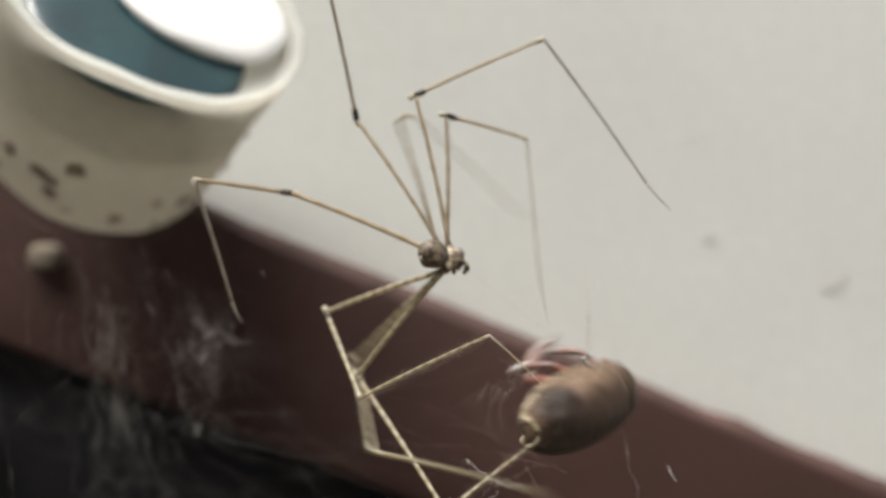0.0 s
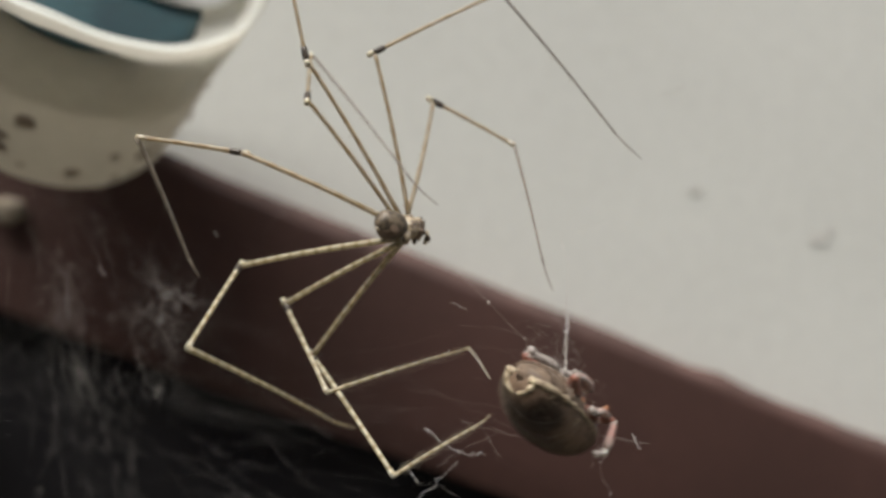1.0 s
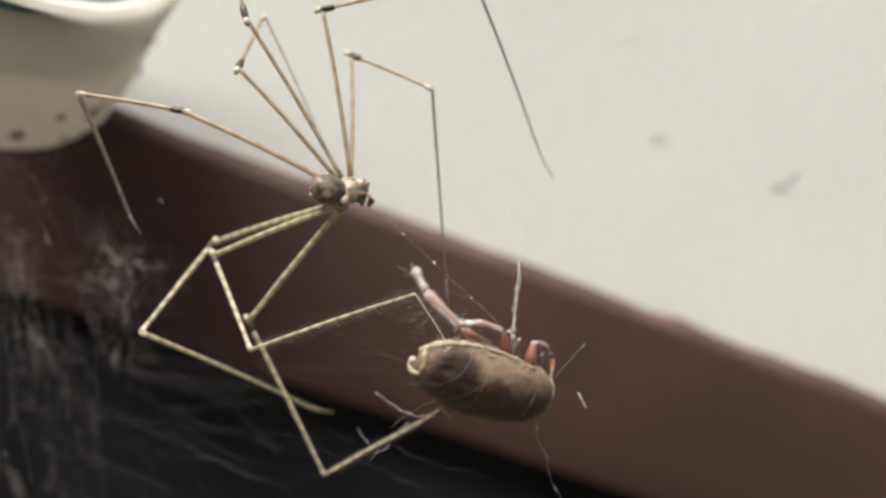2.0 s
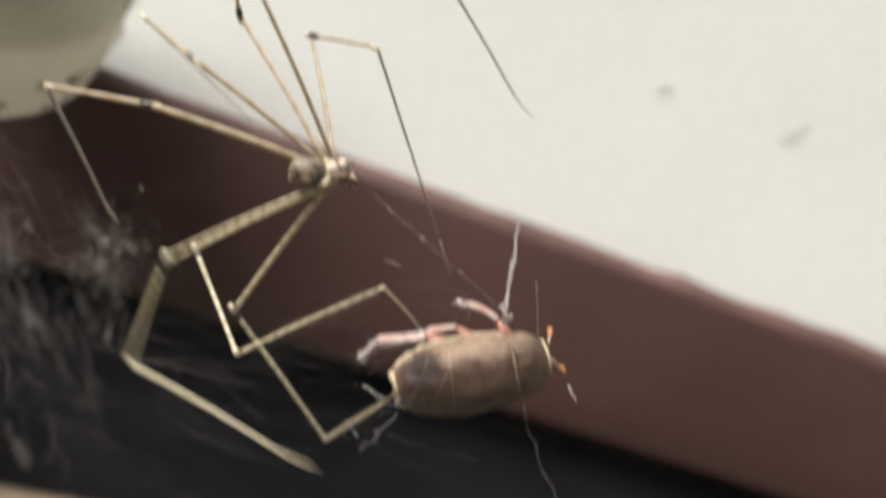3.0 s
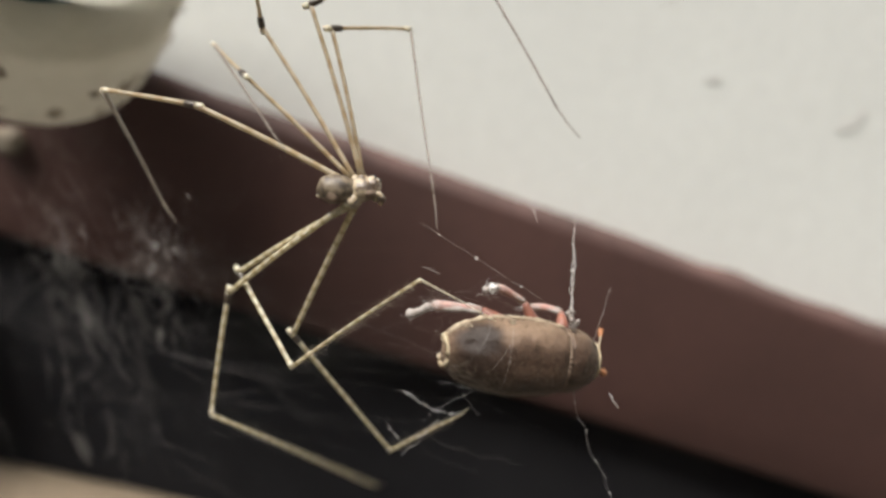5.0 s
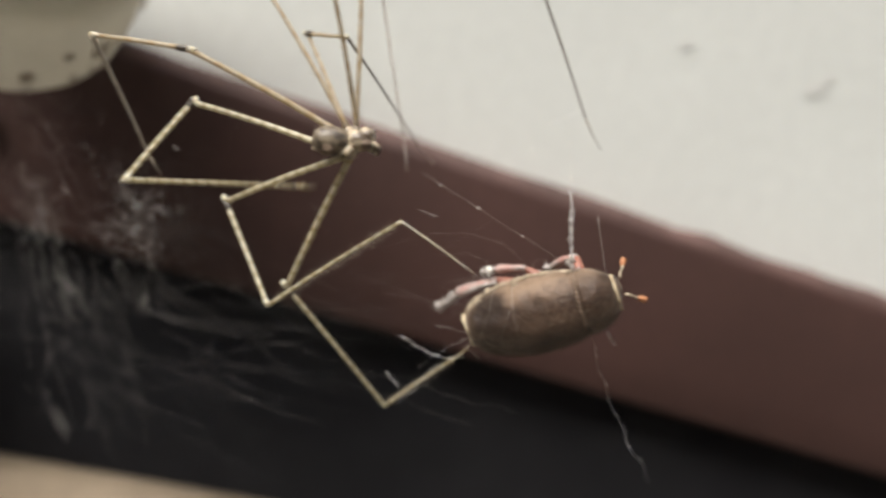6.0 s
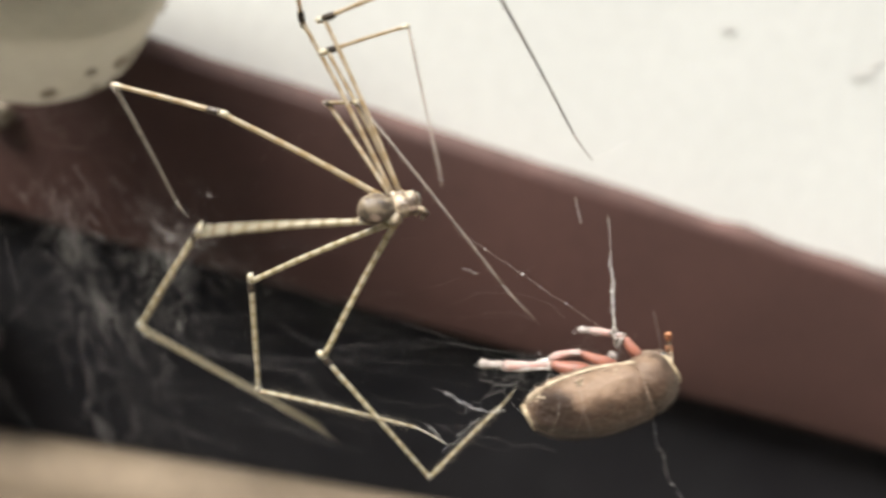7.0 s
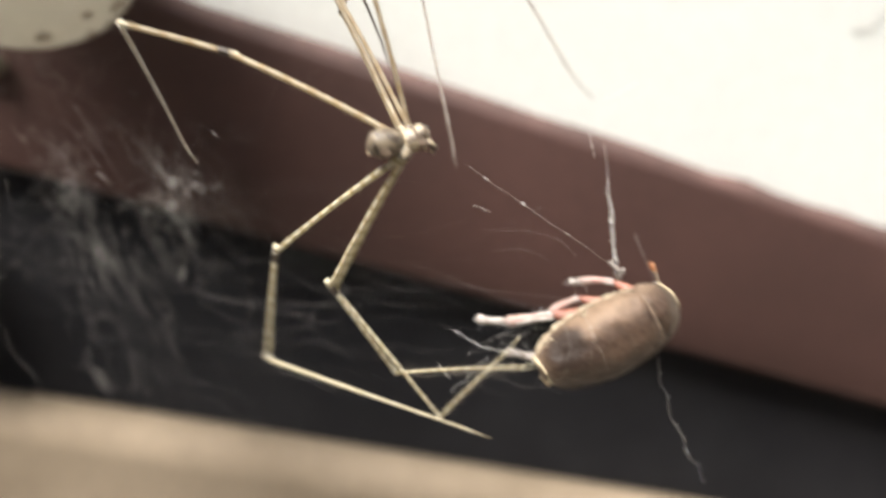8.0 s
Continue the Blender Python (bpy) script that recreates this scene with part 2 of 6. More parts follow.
SHIN = material("silky_shin", (0.36, 0.325, 0.30), 0.65, second=(0.20, 0.165, 0.145), scale=1300, fine=0.25, bump=0.4, bump_scale=5000, depth=0.0001)
SILK_THIN = material("silk_fine", (0.42, 0.395, 0.375), 0.5, second=(0.28, 0.26, 0.245), scale=700, fine=0.2)
DUSTY = material("dusty_cobweb", (0.42, 0.40, 0.375), 0.9, second=(0.26, 0.24, 0.22), scale=500, fine=0.25)


ELYTRON.node_tree.nodes["Principled BSDF"].inputs["Sheen Tint"].default_value = (1.0, 0.86, 0.68, 1)
for dull, level in ((BLACK, 0.12), (BROWN, 0.3), (ELYTRON, 0.28), (BELLY, 0.3), (DUSTY, 0.1)):
    dull.node_tree.nodes["Principled BSDF"].inputs["Specular IOR Level"].default_value = level


# ---------------------------------------------------------------- mesh helpers
def part(name, bm, mat, parent=None, label="", smooth=True):
    """Links a bmesh as one mesh object, under a thing or part where given."""
    bmesh.ops.recalc_face_normals(bm, faces=bm.faces)
    me = bpy.data.meshes.new(name)
    bm.to_mesh(me)
    bm.free()
    me.materials.append(mat)
    if smooth:
        me.polygons.foreach_set("use_smooth", [True] * len(me.polygons))
    ob = new(name, me)
    if parent is not None:
        ob.parent = parent
    if label:
        ob["label"] = label
    return ob


def thing(name, m, label, category, group="", kind=""):
    ob = new(name)
    ob.matrix_world = m
    ob.empty_display_size = 0.002
    return tagged(ob, label, category, group, kind)


def tube(bm, points, radii, sides=8, cap=True):
    """A round tube through points, with a radius at each, added to bm."""
    pts = [Vector(p) for p in points]
    rings = []
    t0 = (pts[1] - pts[0]).normalized()
    ref = Vector((1, 0, 0)) if abs(t0.x) < 0.8 else Vector((0, 1, 0))
    u = (ref - t0 * ref.dot(t0)).normalized()
    for i, p in enumerate(pts):
        t = (pts[min(i + 1, len(pts) - 1)] - pts[max(i - 1, 0)]).normalized()
        u = (u - t * u.dot(t)).normalized()
        v = t.cross(u)
        r = radii[i] if hasattr(radii, "__len__") else radii
        rings.append([bm.verts.new(p + (u * math.cos(a) + v * math.sin(a)) * r)
                      for a in (2 * math.pi * k / sides for k in range(sides))])
    for a, b in zip(rings, rings[1:]):
        for k in range(sides):
            bm.faces.new((a[k], a[(k + 1) % sides], b[(k + 1) % sides], b[k]))
    if cap:
        bm.faces.new(rings[0][::-1])
        bm.faces.new(rings[-1])
    return bm


def blob(bm, centre, size, turn=None, rough=0.0, seed=0.0, segs=16, rings=10, bite=1.0):
    """A rounded body: an ellipsoid with uneven surface, added to bm."""
    made = bmesh.ops.create_uvsphere(bm, u_segments=segs, v_segments=rings, radius=1.0)["verts"]
    for v in made:
        n = v.co.copy()
        k = 1 + rough * noise.noise(n * 1.7 + Vector((seed, seed * 0.7, -seed))) + 0.4 * rough * noise.noise(n * 5 + Vector((seed, 1, 2)))
        co = Vector(((1 if n.x >= 0 else -1) * abs(n.x) ** bite * size[0], n.y * size[1], n.z * size[2])) * k
        if turn is not None:
            co = turn @ co
        v.co = co + Vector(centre)
    return bm


def wander(a, b, n, amount, seed, sag=0.0):
    """Points from a to b that stray by amount, for a slack or curly strand."""
    a, b = Vector(a), Vector(b)
    out = []
    for i in range(n + 1):
        s = i / n
        w = math.sin(math.pi * s) ** 0.5 if 0 < s < 1 else 0
        off = noise.noise_vector(Vector((s * 5 + seed, seed * 1.3, 0.3))) + 0.5 * noise.noise_vector(Vector((s * 14, seed, 4.1)))
        out.append(a.lerp(b, s) + off * amount * w + Vector((0, 0, -sag * w)))
    return out


def prism(bm, quad, y0, y1, bevel=0.0):
    """A slab whose outline in x, z is quad, from y0 (front) to y1."""
    f = [bm.verts.new((x, y0, z)) for x, z in quad]
    k = [bm.verts.new((x, y1, z)) for x, z in quad]
    bm.faces.new(f)
    bm.faces.new(k[::-1])
    n = len(quad)
    for i in range(n):
        bm.faces.new((f[i], k[i], k[(i + 1) % n], f[(i + 1) % n]))
    if bevel:
        bmesh.ops.recalc_face_normals(bm, faces=bm.faces)
        bmesh.ops.bevel(bm, geom=[e for e in bm.edges], offset=bevel, segments=3, affect="EDGES", profile=0.5)
    return bm


def lathe(bm, profile, sides=64, wobble=0.0):
    rings = []
    for i, (r, z) in enumerate(profile):
        rings.append([bm.verts.new((r * math.cos(a) * (1 + wobble * math.sin(3 * a + i * 0.2)), r * math.sin(a), z))
                      for a in (2 * math.pi * k / sides for k in range(sides))])
    for a, b in zip(rings, rings[1:]):
        for k in range(sides):
            bm.faces.new((a[k], a[(k + 1) % sides], b[(k + 1) % sides], b[k]))
    return rings


# ---------------------------------------------------------------- the setting
WALL_Y, FRONT_Y = 0.060, 0.052


def top_line(x):
    return -0.0097 - 0.406 * x


def low_line(x):
    return -0.0415 - 0.382 * x


def foot_line(x):
    return -0.0792 - 0.275 * x


X0, X1 = -0.62, 0.62

bm = bmesh.new()
prism(bm, [(-3, -1.0), (3, -1.0), (3, 1.8), (-3, 1.8)], WALL_Y, WALL_Y + 0.15)
wall = tagged(part("wall_north", bm, PLASTER, smooth=False), "off-white plastered wall with faint grey smudges", "wall", kind="structure")

bm = bmesh.new()
prism(bm, [(X0, low_line(X0)), (X1, low_line(X1)), (X1, top_line(X1)), (X0, top_line(X0))], FRONT_Y, WALL_Y - 0.0005, 0.0012)
board = tagged(part("trim_board", bm, BROWN), "sloping board painted dark brown on the plastered wall", "trim", kind="structure")

# the board's upper arris, its pinkish highlight put into the paint colour
bm = bmesh.new()
pts = [(X0 + (X1 - X0) * i / 240, 0, 0) for i in range(241)]
pts = [(x, FRONT_Y + 0.0022 + 0.0003 * noise.noise(Vector((x * 90, 3, 1))), top_line(x) - 0.0004 + 0.0005 * noise.noise(Vector((x * 160, 0, 1)))) for x, _, _ in pts]
tube(bm, pts, [0.0017 + 0.0005 * noise.noise(Vector((p[0] * 120, 8, 1))) for p in pts], 8)
part("rounded_edge", bm, LIT_EDGE, board, "pinkish highlight put into the paint colour along the rounded edge")

# near-black sheet set back behind the board, reaching down to the plinth
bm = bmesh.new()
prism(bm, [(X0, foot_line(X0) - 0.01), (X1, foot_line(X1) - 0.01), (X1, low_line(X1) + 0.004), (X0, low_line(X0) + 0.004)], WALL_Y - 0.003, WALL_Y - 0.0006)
tagged(part("trim_recess", bm, BLACK, smooth=False), "black recess under the sloping brown board", "trim", kind="structure")

bm = bmesh.new()
prism(bm, [(X0, foot_line(X0) - 0.35), (X1, foot_line(X1) - 0.35), (X1, foot_line(X1)), (X0, foot_line(X0))], FRONT_Y - 0.004, WALL_Y - 0.0005, 0.0055)
tagged(part("trim_plinth", bm, SAND), "sand-coloured stone plinth below the black recess", "plinth", kind="structure")

bm = bmesh.new()
prism(bm, [(-0.0985, -0.0345), (-0.0715, -0.0385), (-0.0710, -0.020), (-0.0980, -0.010)], FRONT_Y - 0.010, FRONT_Y - 0.0005, 0.0015)
tagged(part("trim_post", bm, POST), "weathered brown-grey wooden post in front of the recess", "post", kind="structure")

bm = bmesh.new()
bmesh.ops.create_grid(bm, x_segments=40, y_segments=40, size=600)
for v in bm.verts:
    v.co.z = -1.0
tagged(part("ground", bm, GROUND), "pale grey paved ground at the foot of the wall", "ground", kind="structure")


# unseen walls added behind the camera and at both ends, shaping the light
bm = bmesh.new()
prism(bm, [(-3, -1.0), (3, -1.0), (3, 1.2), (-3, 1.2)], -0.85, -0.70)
tagged(part("unseen_wall_south", bm, BACKWALL, smooth=False), "unseen grey wall added behind the camera to block and bounce light", "wall", kind="structure")
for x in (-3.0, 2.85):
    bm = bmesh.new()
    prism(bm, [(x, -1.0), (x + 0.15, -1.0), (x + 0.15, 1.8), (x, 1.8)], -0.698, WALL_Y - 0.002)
    tagged(part("unseen_wall_west" if x < 0 else "unseen_wall_east", bm, BACKWALL, smooth=False), "unseen grey wall added to close one end of the space", "wall", kind="structure")


def smudge(x, z, w, h, seed):
    """A faint dirt mark with a ragged outline, lying on the plaster."""
    bm = bmesh.new()
    n = 26
    rim = [bm.verts.new((x + math.cos(a) * w * (1 + 0.22 * noise.noise(Vector((math.cos(a), math.sin(a), seed)))),
                         WALL_Y - 0.0002, z + math.sin(a) * h * (1 + 0.4 * noise.noise(Vector((math.cos(a), math.sin(a), seed + 5))))))
           for a in (2 * math.pi * k / n for k in range(n))]
    bm.faces.new(rim)
    return part("smudge", bm, SMUDGE, wall, "faint grey dirt smudge", smooth=False)


smudge(0.0648, -0.0059, 0.0018, 0.0010, 1.0)
smudge(0.0668, -0.0045, 0.0010, 0.0008, 4.0)
smudge(0.0445, 0.0020, 0.0012, 0.0007, 7.0)

# ---------------------------------------------------------------- the cup behind the web
CUP_AXIS = Vector((0.52, -0.595, 0.613)).normalized()


def plastic_cup():
    mouth = Vector((-0.0343, 0.0251, 0.0320))
    turn = CUP_AXIS.to_track_quat("Z", "Y")
    cup = thing("plastic_cup", Matrix.Translation(mouth) @ turn.to_matrix().to_4x4(), "yellowed translucent plastic cup with dirt specks and a teal inside", "cup")

    def uneven(bm):
        for v in bm.verts:
            n = noise.noise_vector(v.co * 160)
            v.co += n * 0.0005

    bm = bmesh.new()
    profile = [(0.0005, -0.0312), (0.0116, -0.0314), (0.0142, -0.0304), (0.0154, -0.0284), (0.0160, -0.0240), (0.0167, -0.0180),
               (0.0175, -0.0110), (0.0184, -0.0046), (0.0190, -0.0008)]
    rings = lathe(bm, profile, 96, wobble=0.02)
    bm.faces.new(rings[0][::-1])
    uneven(bm)
    part("body", bm, CUP, cup)
    bm = bmesh.new()
    lathe(bm, [(0.0189, -0.0009), (0.0190, -0.0005), (0.0188, -0.0002), (0.0185, -0.0002), (0.0181, -0.0006), (0.0172, -0.003), (0.0160, -0.009), (0.0150, -0.014)], 96, wobble=0.02)
    uneven(bm)
    part("rim", bm, CUP_IN, cup, "white translucent rim and inner wall")
    bm = bmesh.new()
    rings = lathe(bm, [(0.0174, -0.0030), (0.0120, -0.0034), (0.0004, -0.0036)])
    bm.faces.new(rings[-1])
    part("filling", bm, CUP_IN, cup, "white filling")

    def lying(x, z, depth):
        """The spot of the inside at that depth, by the way across and up as one looks into the mouth."""
        across = Vector((0, 0, 1)).cross(-CUP_AXIS).normalized() * -1
        up = across.cross(-CUP_AXIS).normalized()
        up = up if up.z > 0 else -up
        across = across if across.x > 0 else -across
        return turn.inverted() @ (across * x + up * z) + Vector((0, 0, depth))

    bm = bmesh.new()
    blob(bm, lying(-0.0028, -0.0060, -0.0026), (0.0128, 0.0128, 0.0007), rough=0.08, seed=3, segs=48, rings=12)
    part("inlay", bm, TEAL, cup, "glossy dark teal patch")
    # white disc added for the overexposed glare inside the mouth
    bm = bmesh.new()
    blob(bm, lying(0.0062, 0.0012, -0.0014), (0.0116, 0.0116, 0.0022), rough=0.03, seed=8, segs=48, rings=14)
    part("glare_disc", bm, GLARE_WHITE, cup, "white disc added for the bright glare inside the cup")
    rng = random.Random(5)
    for i in range(34):
        a, k = rng.uniform(3.0, 6.4), rng.uniform(0.06, 0.85) if i > 18 else rng.uniform(0.06, 0.35)
        h = -0.0284 + 0.0220 * k
        r = next(r0 + (r1 - r0) * (h - z0) / (z1 - z0) for (r0, z0), (r1, z1) in zip(profile[2:], profile[3:]) if z0 <= h <= z1)
        bm = bmesh.new()
        s = rng.uniform(0.0004, 0.0015)
        blob(bm, ((r + 0.0001) * math.cos(a), (r + 0.0001) * math.sin(a), h), (s * 0.25, s, s * 0.8), pose(0, 0, 0, 0, 0, math.degrees(a)).to_3x3(), rough=0.5, seed=i, segs=10, rings=6)
        part("dirt_speck", bm, STAIN, cup, "dark brown dirt speck" if i == 0 else "")
    return cup

cup = plastic_cup()

bm = bmesh.new()
blob(bm, (0, 0, 0), (0.0026, 0.0014, 0.0020), rough=0.3, seed=3, segs=36, rings=24)
crumb = tagged(part("plaster_crumb", bm, CRUMB), "pale crumb of plaster stuck on the brown board", "crumb")
crumb.location = (-0.0615, FRONT_Y - 0.0014, -0.0012)


# ---------------------------------------------------------------- the spider
LEGS = {
    "leg_a": ((-0.2, 0.9, 0.3), (14.4, 8.6, 13.9)),
    "leg_b": ((0.6, 0.1, 0.9), (14.6, 13.0, 19.6)),
    "leg_c": ((0.1, 0.5, 0.8), (15.2, 12.4, 13.4)),
    "leg_d": ((0.8, 0.6, 0.7), (12.5, 8.5, 20.5)),
    "leg_e": ((0.1, 0.9, 0.5), (12.5, 8.5, 21.5)),
    "leg_f": ((-0.4, -0.7, -0.9), (15.1, 11.6, 21.6)),
    "leg_g": ((-0.1, -0.4, -1.1), (13.9, 10.8, 14.4, 6.9)),
    "leg_h": ((0.2, 0.1, -1.1), (14.3, 15.8, 12.2)),
}
RADII = ((0.00026, 0.00022), (0.00022, 0.00018), (0.00016, 0.00009), (0.00006, 0.00003))


def segment(name, length, r0, r1, mat, parent, bow=0.0, knob=1.35, label=""):
    """One leg segment along its own z, tapered, slightly bowed, thickened at both joints."""
    bm = bmesh.new()
    n = 14
    pts, rad = [], []
    for i in range(n + 1):
        s = i / n
        pts.append((0, bow * length * math.sin(math.pi * s), s * length))
        k = 1 + (knob - 1) * (math.exp(-(s * length / (2.2 * r0)) ** 2) + math.exp(-((1 - s) * length / (2.2 * r0)) ** 2))
        rad.append((r0 + (r1 - r0) * s) * k * (1 + 0.06 * noise.noise(Vector((s * 9, length * 900, 0)))))
    tube(bm, pts, rad, 10)
    return part(name, bm, mat, parent, label)


def bristles(length, r0, seed, parent):
    """The comb of bristles along a segment."""
    rng = random.Random(seed)
    bm = bmesh.new()
    for k in range(4):
        for i in range(26):
            s = 0.06 + 0.88 * (i + 0.25 * k) / 26
            a = k * 2 * math.pi / 4 + rng.uniform(-0.15, 0.15)
            d = Vector((math.sin(a) * 0.80, math.cos(a) * 0.80, 0.60))
            p = Vector((0, 0, s * length)) + Vector((d.x, d.y, 0)) * r0 * 0.8
            size = rng.uniform(0.00040, 0.00072)
            tube(bm, [p, p + d * size * 0.55, p + d * size + Vector((0, 0, 0.00014))], [0.000022, 0.000016, 0.000006], 4)
    return part("bristles", bm, HAIR, parent, "comb of fine pale bristles")


def fine_hairs(length, r0, seed, parent):
    rng = random.Random(seed)
    bm = bmesh.new()
    for i in range(40):
        s, a = rng.uniform(0.04, 0.97), rng.uniform(0, 6.28)
        d = Vector((math.cos(a), math.sin(a), 0.9)).normalized()
        p = Vector((0, 0, s * length)) + Vector((math.cos(a), math.sin(a), 0)) * r0 * 0.7
        tube(bm, [p, p + d * rng.uniform(0.0002, 0.0004)], [0.000014, 0.000005], 3)
    return part("hairs", bm, HAIR, parent)


def build_spider():
    spider = thing("cellar_spider", Matrix(), "long-legged tan cellar spider wrapping prey in its web", "spider")
    # abdomen, cephalothorax, pedicel
    bm = bmesh.new()
    blob(bm, (-0.00140, 0, 0.0001), (0.00158, 0.00112, 0.00120), pose(0, 0, 0, 0, 8, 0).to_3x3(), 0.07, 2.0, 32, 22, bite=0.9)
    abdomen = part("abdomen", bm, ABDOMEN, spider, "mottled grey-brown abdomen")
    bm = bmesh.new()
    blob(bm, (-0.00165, 0, -0.00030), (0.00105, 0.00112, 0.00085), pose(0, 0, 0, 0, 8, 0).to_3x3(), 0.14, 7.0, 24, 16)
    part("dark_patch", bm, BELLY, abdomen, "dark brown patch on the underside")
    bm = bmesh.new()
    blob(bm, (-0.0028, 0, -0.0004), (0.00026, 0.0002, 0.0002), rough=0.1, segs=10, rings=8)
    part("spinnerets", bm, CARAPACE, abdomen)
    bm = bmesh.new()
    blob(bm, (0.00070, 0, 0.0), (0.00112, 0.00112, 0.00095), None, 0.10, 5.0, 28, 18)
    carapace = part("cephalothorax", bm, CARAPACE, spider, "pale cephalothorax with a dark middle mark")
    bm = bmesh.new()
    blob(bm, (0.00145, 0, 0.00025), (0.00074, 0.00082, 0.00082), None, 0.08, 6.0, 20, 14)
    part("head_mound", bm, CARAPACE, carapace)
    bm = bmesh.new()
    blob(bm, (0.00105, 0, -0.00020), (0.00090, 0.00121, 0.00066), None, 0.15, 4.0, 22, 14)
    part("dark_mark", bm, BELLY, carapace, "dark brown mark under the head")
    bm = bmesh.new()
    blob(bm, (0.0001, 0, -0.0001), (0.00028, 0.00026, 0.00022), segs=12, rings=8)
    part("pedicel", bm, CARAPACE, spider)
    for y in (-0.00026, 0.0, 0.00026):
        for x, z in ((0.00168, 0.00098), (0.00208, 0.00070)):
            bm = bmesh.new()
            blob(bm, (x, y * 1.2, z), (0.00011, 0.00011, 0.00011), segs=10, rings=8)
            part("eye", bm, EYE, carapace, "shiny black eye" if y < 0 else "")
    for s in (-1, 1):
        bm = bmesh.new()
        tube(bm, [(0.0013, s * 0.0003, -0.0003), (0.0017, s * 0.00036, -0.0006), (0.0016, s * 0.0003, -0.0010)], [0.00026, 0.00024, 0.0001], 10)
        part("chelicera", bm, CARAPACE, carapace)
        bm = bmesh.new()
        tube(bm, [(0.0012, s * 0.0006, -0.0003), (0.0019, s * 0.0009, -0.0002), (0.0022, s * 0.0008, -0.0007), (0.0020, s * 0.0006, -0.0012)],
             [0.00018, 0.00018, 0.00030, 0.00016], 10)
        part("palp", bm, CARAPACE, spider, "swollen pale palp")
    segs = {}
    for k, (name, (hip, lengths)) in enumerate(LEGS.items()):
        made = []
        # hip joint
        bm = bmesh.new()
        h = Vector(hip) / 1000
        tube(bm, [Vector((0.0005, h.y * 0.4, 0.0)), h * 0.7 + Vector((0.0002, 0, 0)), h, h * 1.25], [0.00046, 0.00046, 0.00042, 0.00028], 10)
        part("coxa", bm, CARAPACE, spider)
        for i, mm in enumerate(lengths):
            length = mm / 1000
            r0, r1 = (r * (0.76 if name in ("leg_b", "leg_c", "leg_d", "leg_e") else 1.0) for r in RADII[i])
            if i == 0:
                ob = segment("femur", length, r0, r1, SHELL_PALE if name in ("leg_f", "leg_g", "leg_h") else SHELL, spider, 0.012, 1.2)
                fine_hairs(length, r0, k, ob)
            elif i == 1:
                ob = segment("tibia", length, r0, r1, SHELL if name in ("leg_a", "leg_b", "leg_c", "leg_d", "leg_e") else SHELL_PALE, spider, 0.006, 1.3)
                fine_hairs(length, r0, 20 + k, ob)
                bm = bmesh.new()
                tube(bm, [(0, 0, -0.0003), (0, 0, 0.0001), (0, 0, 0.0007), (0, 0, 0.0010)], [0.00021, 0.00029, 0.00028, 0.00023], 10)
                part("patella", bm, SHELL_DARK, ob, "dark brown knee band")
                bm = bmesh.new()
                tube(bm, [(0, 0, -0.0007), (0, 0, -0.0004), (0, 0, -0.0001)], [0.00022, 0.00027, 0.00024], 10)
                part("knee_ring", bm, SHELL_RING, ob, "whitish joint ring")
                bm = bmesh.new()
                tube(bm, [(0, 0, length - 0.0008), (0, 0, length - 0.0003), (0, 0, length + 0.0001)], [0.00018, 0.00025, 0.00018], 10)
                part("ankle_ring", bm, SHELL_RING, ob, "whitish joint ring")
            elif i == 2:
                body = length if len(lengths) == 4 else length * 0.84
                mat = SHELL_PALE if name in ("leg_f", "leg_g", "leg_h") else SHELL_DULL if name == "leg_a" else SHELL_THIN
                if name in ("leg_a", "leg_f"):
                    r0, r1 = 0.00021, 0.00012
                ob = segment("metatarsus", body, r0, r1, mat, spider, 0.008, 1.15)
                if name in ("leg_g", "leg_h"):
                    bristles(body, r0, 40 + k, ob)
                else:
                    fine_hairs(body, r0, 60 + k, ob)
                if len(lengths) == 3:
                    bm = bmesh.new()
                    tube(bm, [(0, 0, body), (0, length * 0.006, body + length * 0.08), (0, length * 0.02, length)], [r1, r1 * 0.8, 0.00003], 8)
                    part("tarsus", bm, mat, ob)
            else:
                ob = segment("tarsus", length, r0, r1, SHELL_RING, spider, 0.01, 1.05)
            made.append(ob)
        segs[name] = made
    return spider, segs


spider, leg_segments = build_spider()


# ---------------------------------------------------------------- the wrapped beetle
CASE_REAR, CASE_FRONT, SHIELD_FRONT = -0.0072, 0.0029, 0.0060


def shell_width(x):
    """Half the wing cases' width at x along the body: an egg drawn out to the rear, slightly drawn in at the front."""
    s = (x - CASE_REAR) / (CASE_FRONT - CASE_REAR)
    if s < 0.62:
        return 0.00325 * max(0.012, 1 - (1 - s / 0.62) ** 2.3) ** 0.48
    return 0.00325 - 0.00052 * ((s - 0.62) / 0.38) ** 2 - 0.00012 * max(0.0, (s - 0.95) / 0.05) ** 2


def shield_width(x):
    """Half the shield's width: rounded hind corners, then drawn in towards the head."""
    s = max(0.0, min(1.0, (x - CASE_FRONT) / (SHIELD_FRONT - CASE_FRONT)))
    return 0.00270 * max(0.10, 1 - 0.80 * s ** 2.6) ** 0.55 * (0.93 + 0.07 * min(1.0, s / 0.12))


